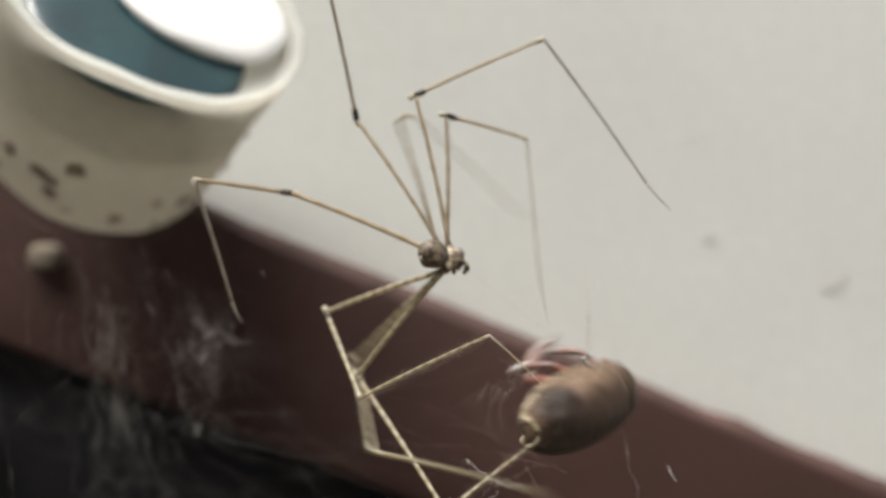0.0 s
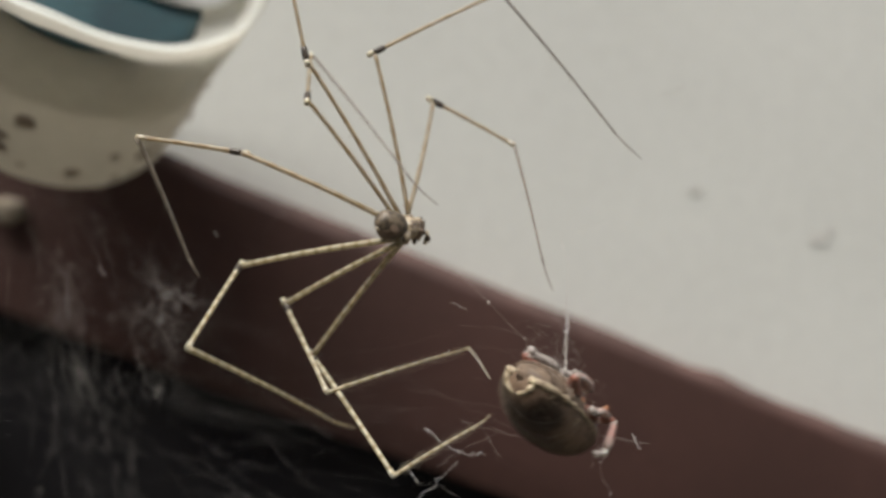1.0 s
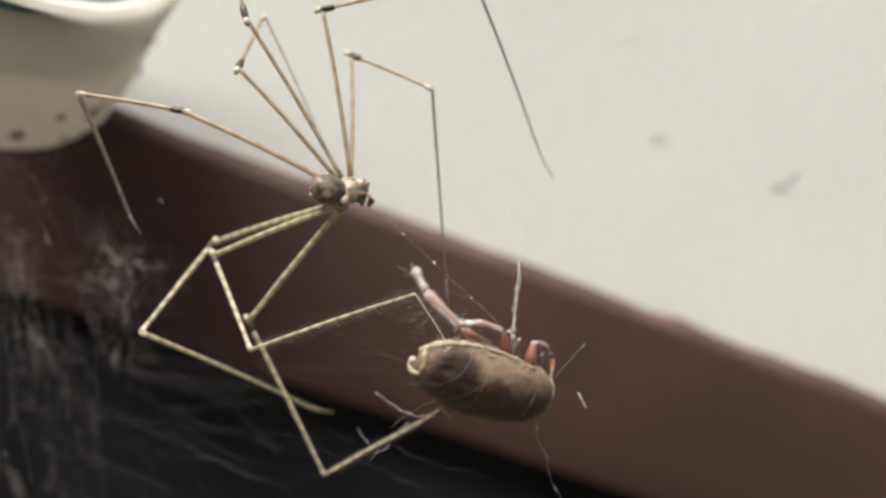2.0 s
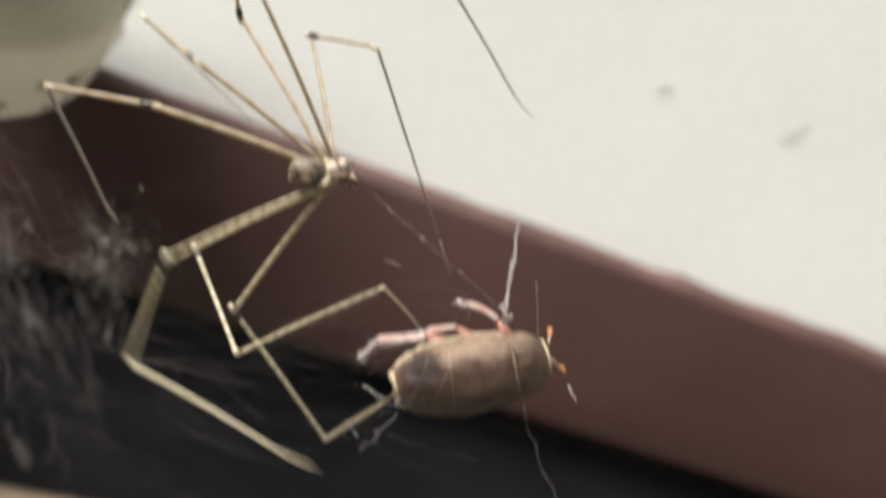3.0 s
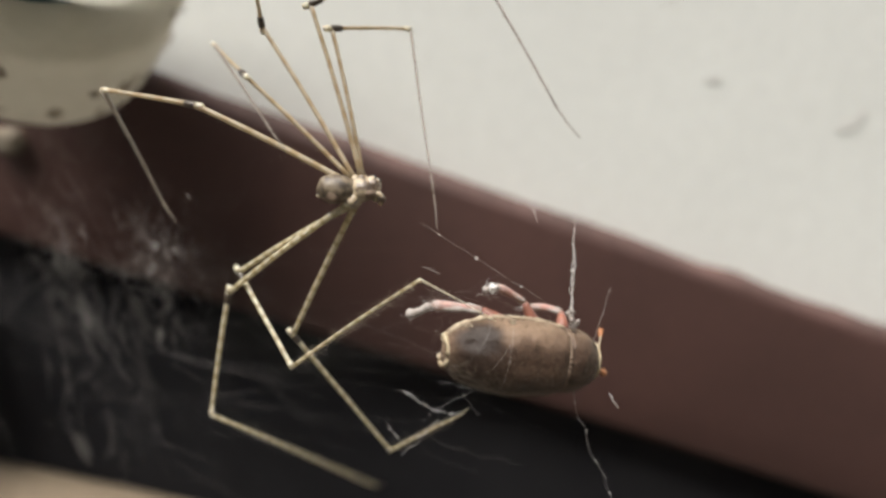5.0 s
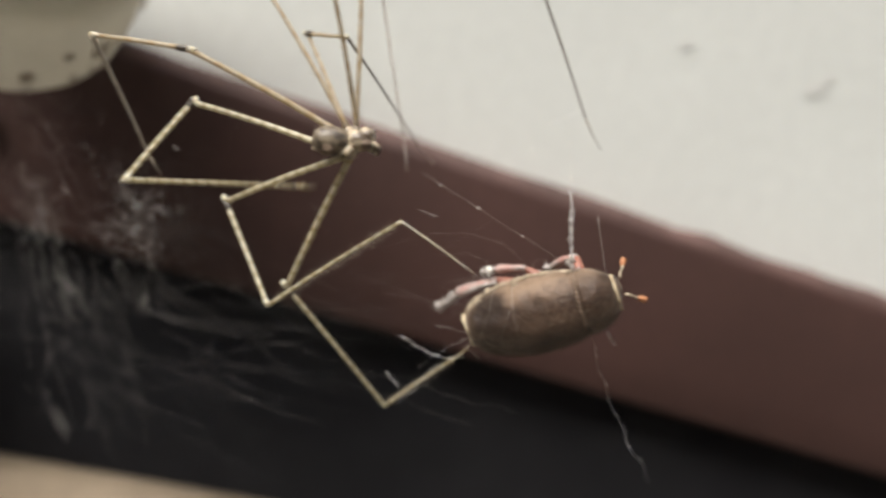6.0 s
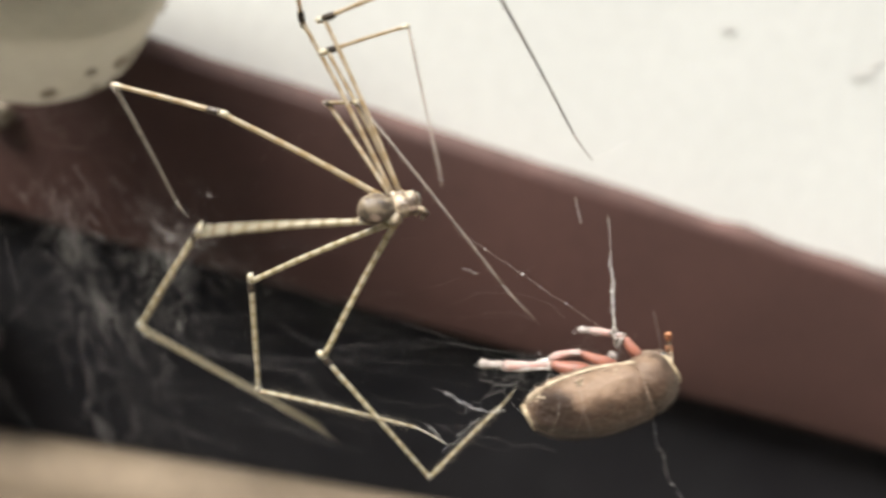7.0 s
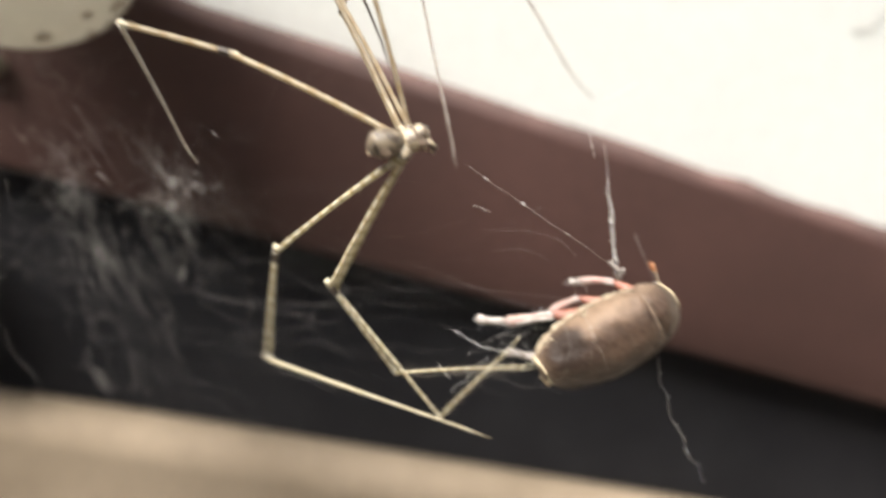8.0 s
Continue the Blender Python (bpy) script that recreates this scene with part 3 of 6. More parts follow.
def dome(width, x0, x1, a0, a1, seed, nu=26, nv=26):
    """A horny shell over the back from x0 to x1 and from angle a0 to a1, with thickness and an uneven surface."""
    bm = bmesh.new()
    grid = []
    for i in range(nu + 1):
        s = i / nu
        x = x0 + (x1 - x0) * (s - 0.14 * math.sin(2 * math.pi * s) * 0.5)
        w = width(x)
        row = []
        for j in range(nv + 1):
            a = math.radians(a0 + (a1 - a0) * j / nv)
            d = 0.00010 * noise.noise(Vector((x * 900, a * 2.4, seed))) + 0.00020 * noise.noise(Vector((x * 380, a * 1.1, seed + 5)))
            d += 0.00006 * noise.noise(Vector((x * 2600, a * 7, seed + 9))) - 0.00002 * math.exp(-(a / 0.04) ** 2)
            d -= 0.00030 * math.exp(-((x + 0.0050) / 0.0006) ** 2 - ((abs(a) - 0.80) / 0.20) ** 2)
            d += 0.000015 * math.cos(a * 14)
            d -= 0.000012 if a1 < 0 else 0.0
            row.append(Vector((x, (w + d) * math.sin(a), (w + d) * 0.92 * math.cos(a) + 0.0002)))
        grid.append(row)
    outer = [[bm.verts.new(p) for p in row] for row in grid]
    inner = [[bm.verts.new(Vector((p.x, p.y * 0.94, p.z * 0.94 - 0.00004))) for p in row] for row in grid]
    for i in range(nu):
        for j in range(nv):
            bm.faces.new((outer[i][j], outer[i + 1][j], outer[i + 1][j + 1], outer[i][j + 1]))
            bm.faces.new((inner[i][j], inner[i][j + 1], inner[i + 1][j + 1], inner[i + 1][j]))
    for i in range(nu):
        for j in (0, nv):
            bm.faces.new([bm.verts.new(v.co) for v in (outer[i][j], inner[i][j], inner[i + 1][j], outer[i + 1][j])])
    for j in range(nv):
        for i in (0, nu):
            bm.faces.new([bm.verts.new(v.co) for v in (outer[i][j], outer[i][j + 1], inner[i][j + 1], inner[i][j])])
    return bm


def fur(bm, count, width, x0, x1, rng, shift=Vector()):
    """Short pale hairs standing on a shell, leaning to the rear."""
    for i in range(count):
        a, x = rng.uniform(-1.88, 1.88), rng.uniform(x0, x1)
        r = width(x)
        p = Vector((x, math.sin(a) * r, math.cos(a) * r * 0.92 + 0.0002)) - shift
        d = Vector((rng.uniform(-0.9, 0.1), math.sin(a), math.cos(a))).normalized()
        size = rng.uniform(0.00008, 0.00030) * (1.7 if rng.random() < 0.06 else 1.0)
        stray = Vector((rng.uniform(-1, 1), rng.uniform(-1, 1), rng.uniform(-1, 1))) * size * 0.3
        tube(bm, [p, p + d * size * 0.5, p + d * size + stray], [0.000011, 0.000008, 0.000003], 3, cap=False)
    return bm


# hip, then the lengths of thigh, shin and foot, in millimetres; +y is the beetle's left
BEETLE_LEGS = {
    "hind_left": ((-0.8, 1.4, -1.6), (3.4, 4.1, 2.6)),
    "hind_right": ((-0.8, -1.4, -1.6), (3.4, 3.8, 1.9)),
    "mid_left": ((1.2, 1.4, -1.6), (3.0, 2.8, 1.2)),
    "mid_right": ((1.2, -1.4, -1.6), (2.4, 2.6, 1.0)),
    "front_left": ((3.3, 1.2, -1.5), (2.2, 2.9, 0.9)),
    "front_right": ((3.3, -1.2, -1.5), (2.0, 1.4, 0.7)),
}


def beetle_leg(name, beetle):
    """Thigh, shin and foot, each along its own z from its joint."""
    thigh_len, shin_len, foot_len = (mm / 1000 for mm in BEETLE_LEGS[name][1])
    seed = len(name) * 1.7 + (3.1 if "left" in name else 0.0)
    stout = 1.6 if name.startswith("hind") else 1.2
    cut = (0.0, 0.08, 0.2, 0.35, 0.5, 0.65, 0.8, 0.92, 1.0)
    bm = bmesh.new()
    tube(bm, [(0.00010 * math.sin(math.pi * s), 0.00018 * math.sin(math.pi * s), s * thigh_len) for s in cut],
         [stout * r for r in (0.00020, 0.00030, 0.00038, 0.00043, 0.00043, 0.00038, 0.00031, 0.00025, 0.00018)], 12)
    thigh = part("thigh", bm, RED, beetle, "red-brown thigh")
    bm = bmesh.new()
    tube(bm, [(0, -0.00022 * math.sin(math.pi * s), s * shin_len) for s in cut],
         [stout * r * (1 + 0.3 * noise.noise(Vector((s * 6, seed, 0)))) for s, r in
          zip(cut, (0.00016, 0.00019, 0.00022, 0.00024, 0.00026, 0.00028, 0.00030, 0.00029, 0.00020))], 12)
    shin = part("shin", bm, PINK if name in ("hind_left", "mid_left", "front_left") else SHIN, beetle, "pinkish shin dusted with silk")
    # loosely wound silk: a ragged sleeve on one side and the shin's far end
    bm = bmesh.new()
    for k in range(3):
        side = Vector((math.cos(k * 2.1 + seed), math.sin(k * 2.1 + seed), 0)) * 0.00022 * stout
        pts = [side * (0.6 + 0.7 * noise.noise(Vector((s * 4, k, seed)))) + Vector((0, -0.00022 * math.sin(math.pi * s), s * shin_len * 1.02))
               for s in (0.02, 0.12, 0.25, 0.4, 0.55, 0.7, 0.85, 1.0)]
        tube(bm, pts, [max(0.00003, stout * (0.00013 + 0.00010 * noise.noise(Vector((i * 0.9, k * 3, seed))))) for i in range(8)], 8)
    part("silk_sleeve", bm, SHIN, shin, "greyish ragged sleeve of silk")
    bm = bmesh.new()
    tube(bm, [(0, 0, 0), (0.00006, 0, foot_len * 0.2), (0, 0.00008, foot_len * 0.45), (-0.00005, 0, foot_len * 0.7), (0, -0.00006, foot_len * 0.9), (0, 0, foot_len)],
         [stout * r for r in (0.00017, 0.00024, 0.00019, 0.00024, 0.00030, 0.00016)], 10)
    foot = part("foot", bm, SHIN, beetle, "grey foot caked in silk")
    bm = bmesh.new()
    rng = random.Random(int(seed * 10))
    for i in range(9):
        p = Vector((rng.gauss(0, 0.0001), rng.gauss(0, 0.0001), rng.uniform(0, foot_len)))
        q = p + Vector((rng.gauss(0, 0.0006), rng.gauss(0, 0.0006), rng.gauss(0, 0.0008)))
        tube(bm, wander(p, q, 8, 0.0003, i * 1.9 + seed), rng.uniform(0.000004, 0.000010), 4)
    if name == "front_right":
        blob(bm, (0, 0.0001, foot_len), (0.00042, 0.00030, 0.00030), rough=0.7, seed=9)
        blob(bm, (0.0002, 0, foot_len * 0.4), (0.0002, 0.0002, 0.00026), rough=0.9, seed=7)
    if name == "mid_left":
        blob(bm, (0, 0.0001, foot_len * 0.3), (0.00034, 0.00026, 0.00030), rough=0.9, seed=4)
    part("silk_clot", bm, SILK, foot, "white clot and ends of silk")
    return thigh, shin, foot


def build_beetle():
    beetle = thing("wrapped_beetle", Matrix(), "dull reddish-brown furry beetle with reddish legs wrapped in spider silk", "beetle")
    rng = random.Random(11)
    for side in (-1, 1):
        a0, a1 = (-1.6, 106) if side > 0 else (-106, -0.4)
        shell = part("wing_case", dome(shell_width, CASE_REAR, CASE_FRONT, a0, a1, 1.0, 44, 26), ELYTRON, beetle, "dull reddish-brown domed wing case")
        bm = bmesh.new()
        rim = []
        for i in range(37):
            x = CASE_REAR + 0.00012 + (CASE_FRONT - CASE_REAR - 0.0003) * i / 36
            w, a = shell_width(x), math.radians(104)
            rim.append((x, side * w * math.sin(a), w * 0.92 * math.cos(a) + 0.0002))
        tube(bm, rim, [(0.00036 - 0.00020 * min(1.0, i / 16)) * (1 + 0.6 * noise.noise(Vector((i * 0.45, side, 2)))) for i in range(37)], 8)
        part("rim", bm, EDGE, shell, "cream uneven lower rim")
        bm = bmesh.new()
        x = CASE_REAR + 0.00040
        w = shell_width(x)
        pts = [(x + 0.0004 * math.cos(a) ** 2 - 0.00025 + 0.0001 * noise.noise(Vector((a * 3, x * 900, 0))), side * math.sin(a) * w * 0.99, math.cos(a) * w * 0.91 + 0.0002)
               for a in (math.radians(3 + 100 * i / 16) for i in range(17))]
        tube(bm, pts, [0.00027 * (0.8 + 0.5 * noise.noise(Vector((i * 0.5, side * 3, 3)))) for i in range(17)], 8)
        part("rear_edge", bm, SEAM, shell, "cream-coloured crumpled rear edge")
    bm = bmesh.new()
    blob(bm, (-0.0018, 0, -0.00045), (0.0050, 0.00285, 0.00165), None, 0.05, 3, 30, 18, bite=0.85)
    part("belly", bm, BELLY, beetle, "dark reddish-brown segmented underside")
    for k in range(5):
        bm = bmesh.new()
        x = -0.0056 + k * 0.0012
        r = 0.00287 * math.sqrt(max(0.1, 1 - ((x + 0.0018) / 0.0052) ** 2))
        pts = [(x + 0.0001 * math.cos(a * 3), math.sin(a) * r, -0.00045 - math.cos(a) * r * 0.66) for a in (math.radians(-80 + 160 * i / 14) for i in range(15))]
        tube(bm, pts, 0.00010, 6)
        part("belly_ring", bm, BELLY, beetle)
    # the fore body nods on the hinge behind the shield
    hinge = Vector((CASE_FRONT, 0, 0.0016))
    bm = dome(shield_width, CASE_FRONT, SHIELD_FRONT, -112, 112, 9.0, 26, 40)
    bmesh.ops.translate(bm, verts=bm.verts, vec=-hinge)
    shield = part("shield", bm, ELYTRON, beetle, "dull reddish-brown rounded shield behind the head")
    bm = bmesh.new()
    blob(bm, Vector((0.0042, 0, -0.0003)) - hinge, (0.0021, 0.0022, 0.0019), None, 0.06, 8, 24, 16)
    part("chest", bm, BELLY, shield)
    bm = bmesh.new()
    w = shield_width(SHIELD_FRONT - 0.0002)
    pts = [Vector((SHIELD_FRONT - 0.0001, math.sin(a) * w, math.cos(a) * w * 0.92 + 0.0002)) - hinge for a in (math.radians(-108 + 216 * i / 24) for i in range(25))]
    tube(bm, pts, [0.00013 * (1 + 0.4 * noise.noise(Vector((i * 0.6, 2, 0)))) for i in range(25)], 8)
    part("front_hem", bm, SEAM, shield, "cream front hem of the shield")
    bm = bmesh.new()
    for a0 in range(25):
        a = math.radians(-104 + 208 * a0 / 24)
        wc = shell_width(CASE_FRONT) * 0.97
        p = Vector((CASE_FRONT + 0.00004, math.sin(a) * wc, math.cos(a) * wc * 0.92 + 0.0002))
        blob(bm, p, (0.00014, 0.00022, 0.00022), rough=0.4, seed=a0, segs=8, rings=6)
    part("collar", bm, BELLY, beetle, "dark groove behind the shield")
    bm = bmesh.new()
    blob(bm, Vector((0.0058, 0, -0.0008)) - hinge, (0.00070, 0.00112, 0.00090), None, 0.08, 9, 28, 18)
    part("head", bm, ELYTRON, shield, "dark brown head")
    for side in (-1, 1):
        bm = bmesh.new()
        blob(bm, Vector((0.0060, side * 0.00092, -0.0006)) - hinge, (0.00026, 0.00024, 0.00030), segs=14, rings=10)
        part("eye", bm, EYE, shield, "glossy black eye")
    bm = bmesh.new()
    tube(bm, wander(Vector((0.0055, 0.0015, 0.0002)) - hinge, Vector((0.0064, 0.0062, -0.0012)) - hinge, 10, 0.0001, 3.0), 0.000014, 5)
    part("stray_hair", bm, SILK_THIN, shield, "thin stray silk hair")
    feelers = {}
    for name in ("left", "right"):
        bm = bmesh.new()
        tube(bm, [(0, 0, 0), (0.00008, 0, 0.0004), (0, 0.00006, 0.0009), (0, 0, 0.0013)], [0.00013, 0.00009, 0.00008, 0.00011], 8)
        feeler = part("antenna", bm, EDGE, shield)
        for k, (r, z) in enumerate(((0.00021, 0.00135), (0.00028, 0.00158), (0.00027, 0.00184))):
            bm = bmesh.new()
            blob(bm, (0, 0, z), (r, r * 0.85, 0.00020), rough=0.25, seed=k, segs=14, rings=10)
            part("club", bm, ORANGE, feeler, "orange antenna club")
        feelers[name] = feeler
    legs = {name: beetle_leg(name, beetle) for name in BEETLE_LEGS}
    # silk wound round the body
    bm = bmesh.new()
    for i in range(9):
        x0 = rng.uniform(-0.0062, 0.0024)
        tilt = rng.uniform(-0.0022, 0.0022)
        a0, span = rng.uniform(0, 6.28), rng.uniform(1.0, 3.4)
        pts = []
        for j in range(15):
            a = a0 + span * j / 14
            x = max(-0.0070, min(0.0028, x0 + tilt * math.sin(a)))
            r = shell_width(x) * (1.02 + 0.03 * noise.noise(Vector((a, i, 0))))
            low = 1.0 if math.cos(a) > -0.2 else 1.0 + 0.15 * (-math.cos(a))
            pts.append((x, math.sin(a) * r, math.cos(a) * r * 0.93 * low + 0.0002))
        tube(bm, pts, rng.uniform(0.000005, 0.000011), 4)
    tagged(part("silk_wrap", bm, SILK_THIN, beetle, "fine strands of wound silk"), kind="stuff")
    tagged(part("fur", fur(bmesh.new(), 5200, shell_width, CASE_REAR + 0.0002, CASE_FRONT, rng), FUZZ, beetle, "short pale fur"), kind="stuff")
    tagged(part("fur", fur(bmesh.new(), 1300, shield_width, CASE_FRONT, SHIELD_FRONT, rng, hinge), FUZZ, shield, "short pale fur"), kind="stuff")
    # crusts of dried silk on the flank
    for k, (x, a, size) in enumerate(((-0.0056, 86, 0.00036), (-0.0022, 92, 0.00030), (0.0008, 94, 0.00030))):
        bm = bmesh.new()
        a = math.radians(a)
        for j in range(5):
            x1, a1 = x + rng.gauss(0, size), a + rng.gauss(0, 0.09)
            w = shell_width(x1)
            blob(bm, (x1, math.sin(a1) * w, math.cos(a1) * w * 0.92 + 0.0002), (size * rng.uniform(0.2, 0.9), size * 0.22, size * 0.16),
                 pose(0, 0, 0, -math.degrees(a1), 0, rng.uniform(-30, 30)).to_3x3(), rough=0.9, seed=k * 5 + j, segs=12, rings=8)
        part("silk_crust", bm, EDGE, beetle, "pale crust of dried silk")
    # slack strands round the folded legs
    bm = bmesh.new()
    for i in range(34):
        x = rng.uniform(-0.0085, 0.0040)
        p = Vector((x, rng.uniform(-0.0022, 0.0026), rng.uniform(-0.0042, -0.0018)))
        q = p + Vector((rng.uniform(-0.0032, 0.0026), rng.uniform(-0.0014, 0.0018), rng.uniform(-0.0014, 0.0010)))
        tube(bm, wander(p, q, 12, 0.0005, i * 1.7), rng.uniform(0.000003, 0.000007), 4)
    for i in range(14):
        s = rng.random()
        p = Vector((-0.0030, 0.0024, -0.0032)).lerp(Vector((-0.0080, 0.0026, -0.0040)), s) + Vector([rng.gauss(0, 0.0002) for _ in range(3)])
        q = Vector((-0.0082, 0.0010, -0.0026)) + Vector([rng.gauss(0, 0.0014) for _ in range(3)])
        tube(bm, wander(p, q, 12, 0.0006, i * 2.3 + 50), rng.uniform(0.0000025, 0.000006), 4)
    tagged(part("silk_tangle", bm, SILK_THIN, beetle, "tangle of silk round the folded legs"), kind="stuff")
    return beetle, shield, feelers, legs


beetle, beetle_shield, beetle_feelers, beetle_legs = build_beetle()


# ---------------------------------------------------------------- threads and cobweb
def strand(name, label, points, radii, mat, beads=(), m=None, sides=6):
    """One silk thread with beads of glue or dust along it."""
    bm = bmesh.new()
    tube(bm, points, radii, sides)
    ob = tagged(part(name, bm, mat), label, "silk thread", "silk threads of the web")
    for i, (k, size) in enumerate(beads):
        bm = bmesh.new()
        blob(bm, points[k], (size, size * 0.7, size), rough=0.5, seed=i + k, segs=10, rings=7)
        part("bead", bm, SILK, ob, "whitish bead of glue" if i == 0 else "")
    if m is not None:
        ob.matrix_world = m
    return ob


# thread from which the beetle hangs (own z upwards from the knot on the beetle)
pts = wander((0, 0, -0.0004), (0, 0, 0.0105), 34, 0.0003, 2.0)
hang_thread = strand("hanging_thread", "white sticky silk thread holding up the wrapped beetle", pts,
                     [0.000040 - 0.000022 * min(1, i / 26) + 0.00005 * math.exp(-i / 3) + 0.000026 * noise.noise(Vector((i * 0.9, 0, 0))) for i in range(35)], SILK,
                     [(4, 0.00012), (9, 0.00009), (14, 0.00012), (21, 0.00008)])
for k in range(3):
    bm = bmesh.new()
    pts = wander((0.00012 * k - 0.00010, 0.0001, -0.0009 - 0.0002 * k), (0.00004, 0, 0.0048 + 0.0014 * k), 20, 0.00034, 9.0 + 4 * k)
    tube(bm, pts, [0.000026 + 0.000022 * noise.noise(Vector((i * 0.8, k, 5))) for i in range(21)], 5)
    part("ply", bm, SILK, hang_thread)
bm = bmesh.new()
for k in range(7):
    blob(bm, (random.Random(k).gauss(0, 0.00020), random.Random(k + 9).gauss(0, 0.00015), -0.0006 + 0.00020 * k), (0.00020, 0.00014, 0.00022), rough=1.1, seed=k * 1.9, segs=12, rings=9)
part("knot", bm, SHIN, hang_thread, "greyish white knot of sticky silk")
# thread from the beetle to the spider's head
pts = wander((0, 0, 0), (0, 0, 0.0145), 24, 0.00012, 5.0)
drag_thread = strand("drag_thread", "thin taut silk thread between spider and beetle", pts, 0.000008, SILK_THIN,
                     [(8, 0.00006), (15, 0.0001), (21, 0.00006)])
# loose end below the beetle
pts = wander((0.0034, 0, -0.0022), (0.0052, 0.0006, -0.0092), 15, 0.00035, 8.0) + wander((0.0052, 0.0006, -0.0092), (0.0088, 0.001, -0.0175), 15, 0.0007, 12.0)[1:]
loose_thread = strand("loose_thread", "loose dusty silk thread dangling under the beetle", pts,
                      [max(0.000003, 0.000008 + 0.000013 * noise.noise(Vector((i * 1.3, 0, 0)))) for i in range(31)], SILK,
                      [(3, 0.00005), (5, 0.00008), (8, 0.00005), (11, 0.00007), (14, 0.00005), (17, 0.00008), (20, 0.00005), (23, 0.00009), (26, 0.00006)])

rng = random.Random(21)
# scraps of silk in the air round the prey
for i, (a, b, r, amount) in enumerate((
        ((0.0193, -0.002, -0.0186), (0.0200, -0.002, -0.0200), 0.00005, 0.0003),
        ((0.0133, -0.001, -0.0018), (0.0137, -0.001, -0.0040), 0.000026, 0.0006),
        ((0.0020, -0.001, -0.0184), (0.0048, -0.001, -0.0205), 0.000034, 0.0011),
        ((0.0048, -0.001, -0.0205), (0.0071, -0.001, -0.0208), 0.000034, 0.0011),
        ((0.0014, -0.001, -0.0246), (0.0048, -0.001, -0.0212), 0.000024, 0.0010),
        ((0.0004, -0.001, -0.0216), (0.0014, -0.001, -0.0232), 0.000030, 0.0009),
        ((0.0165, 0.012, -0.0030), (0.0205, 0.014, -0.0018), 0.00004, 0.0004),
        ((0.0050, 0.000, -0.0180), (0.0110, 0.000, -0.0198), 0.000012, 0.0006),
        ((0.0070, -0.001, -0.0188), (0.0085, -0.001, -0.0210), 0.000012, 0.0005),
        ((0.0030, 0.002, -0.0228), (0.0088, 0.002, -0.0195), 0.000012, 0.0006),
        ((0.0042, 0.001, -0.0080), (0.0056, 0.001, -0.0086), 0.00003, 0.0003),
        ((0.0010, 0.003, -0.0245), (0.0120, 0.004, -0.0290), 0.00001, 0.0009),
        ((-0.0020, 0.006, -0.0150), (0.0110, 0.004, -0.0205), 0.000008, 0.0006),
        ((0.0000, 0.005, -0.0165), (0.0120, 0.004, -0.0188), 0.000008, 0.0006),
        ((0.0275, 0.020, 0.0120), (0.0300, 0.020, 0.0128), 0.00004, 0.0006),
        ((-0.0300, 0.010, -0.0058), (-0.0294, 0.010, -0.0066), 0.00005, 0.0003),
        ((-0.0180, 0.008, -0.0022), (-0.0177, 0.008, -0.0027), 0.00006, 0.0002))):
    n = 14
    strand("silk_scrap", "small whitish scrap of silk caught in the web", wander(a, b, n, amount * 0.7, 30 + i * 2.1), r * 0.6, SILK if i < 10 else SILK_THIN,
           [(rng.randrange(2, n), r * 1.5)] if i < 8 else ())


def cobweb(name, label, lines, mat, seed):
    """A clump of dusty strands that nobody could count, as one mesh."""
    rng = random.Random(seed)
    bm = bmesh.new()
    for a, b, count, spread, r in lines:
        for i in range(count):
            o1 = Vector([rng.gauss(0, spread) for _ in range(3)])
            o2 = Vector([rng.gauss(0, spread * 1.4) for _ in range(3)])
            s0 = rng.uniform(0.0, 0.6)
            s1 = min(1.0, s0 + rng.uniform(0.25, 0.6))
            p, q = (Vector(a) + o1).lerp(Vector(b) + o2, s0), (Vector(a) + o1).lerp(Vector(b) + o2, s1)
            if i % 4 == 3:
                q = p + Vector((rng.gauss(0, spread * 2.5), rng.gauss(0, spread), rng.gauss(0, spread * 2.0)))
            pts = wander(p, q, 18, spread * 1.2, rng.uniform(0, 90), sag=spread * 0.5)
            thick = r * rng.uniform(0.3, 1.1)
            tube(bm, pts, [thick * max(0.15, 1 + 1.3 * noise.noise(Vector((j * 0.5, i * 0.3, seed)))) for j in range(19)], 4)
            if rng.random() < 0.6:
                p = pts[rng.randrange(3, 16)]
                blob(bm, p, [r * rng.uniform(1.5, 3.5) for _ in range(3)], rough=0.6, seed=i, segs=7, rings=5)
    return tagged(part(name, bm, mat), label, "cobweb", kind="stuff")


KNOT = (-0.0257, 0.0165, -0.0092)
cobweb("cobweb_knot", "greyish knot of dusty cobweb strands", [
    (KNOT, (-0.0292, 0.017, -0.0040), 5, 0.0004, 0.000011),
    (KNOT, (-0.0243, 0.017, -0.0046), 4, 0.0005, 0.000011),
    (KNOT, (-0.0272, 0.018, -0.0160), 24, 0.0014, 0.000009),
    (KNOT, (-0.0312, 0.018, -0.0120), 14, 0.0012, 0.000009),
    (KNOT, (-0.0300, 0.018, -0.0020), 9, 0.0012, 0.000006),
    (KNOT, (-0.0236, 0.017, -0.0150), 12, 0.0016, 0.000006),
    ((-0.0270, 0.018, -0.0145), (-0.0274, 0.018, -0.0235), 7, 0.0004, 0.000011),
    ((-0.0274, 0.018, -0.0195), (-0.0275, 0.018, -0.0210), 5, 0.0002, 0.000018),
    (KNOT, (-0.0225, 0.016, -0.0090), 8, 0.0006, 0.000012),
    ((-0.0265, 0.0165, -0.0090), (-0.0250, 0.0165, -0.0094), 8, 0.0004, 0.000018),
    (KNOT, (-0.0060, 0.010, -0.0190), 2, 0.0005, 0.0000025)], DUSTY, 4)
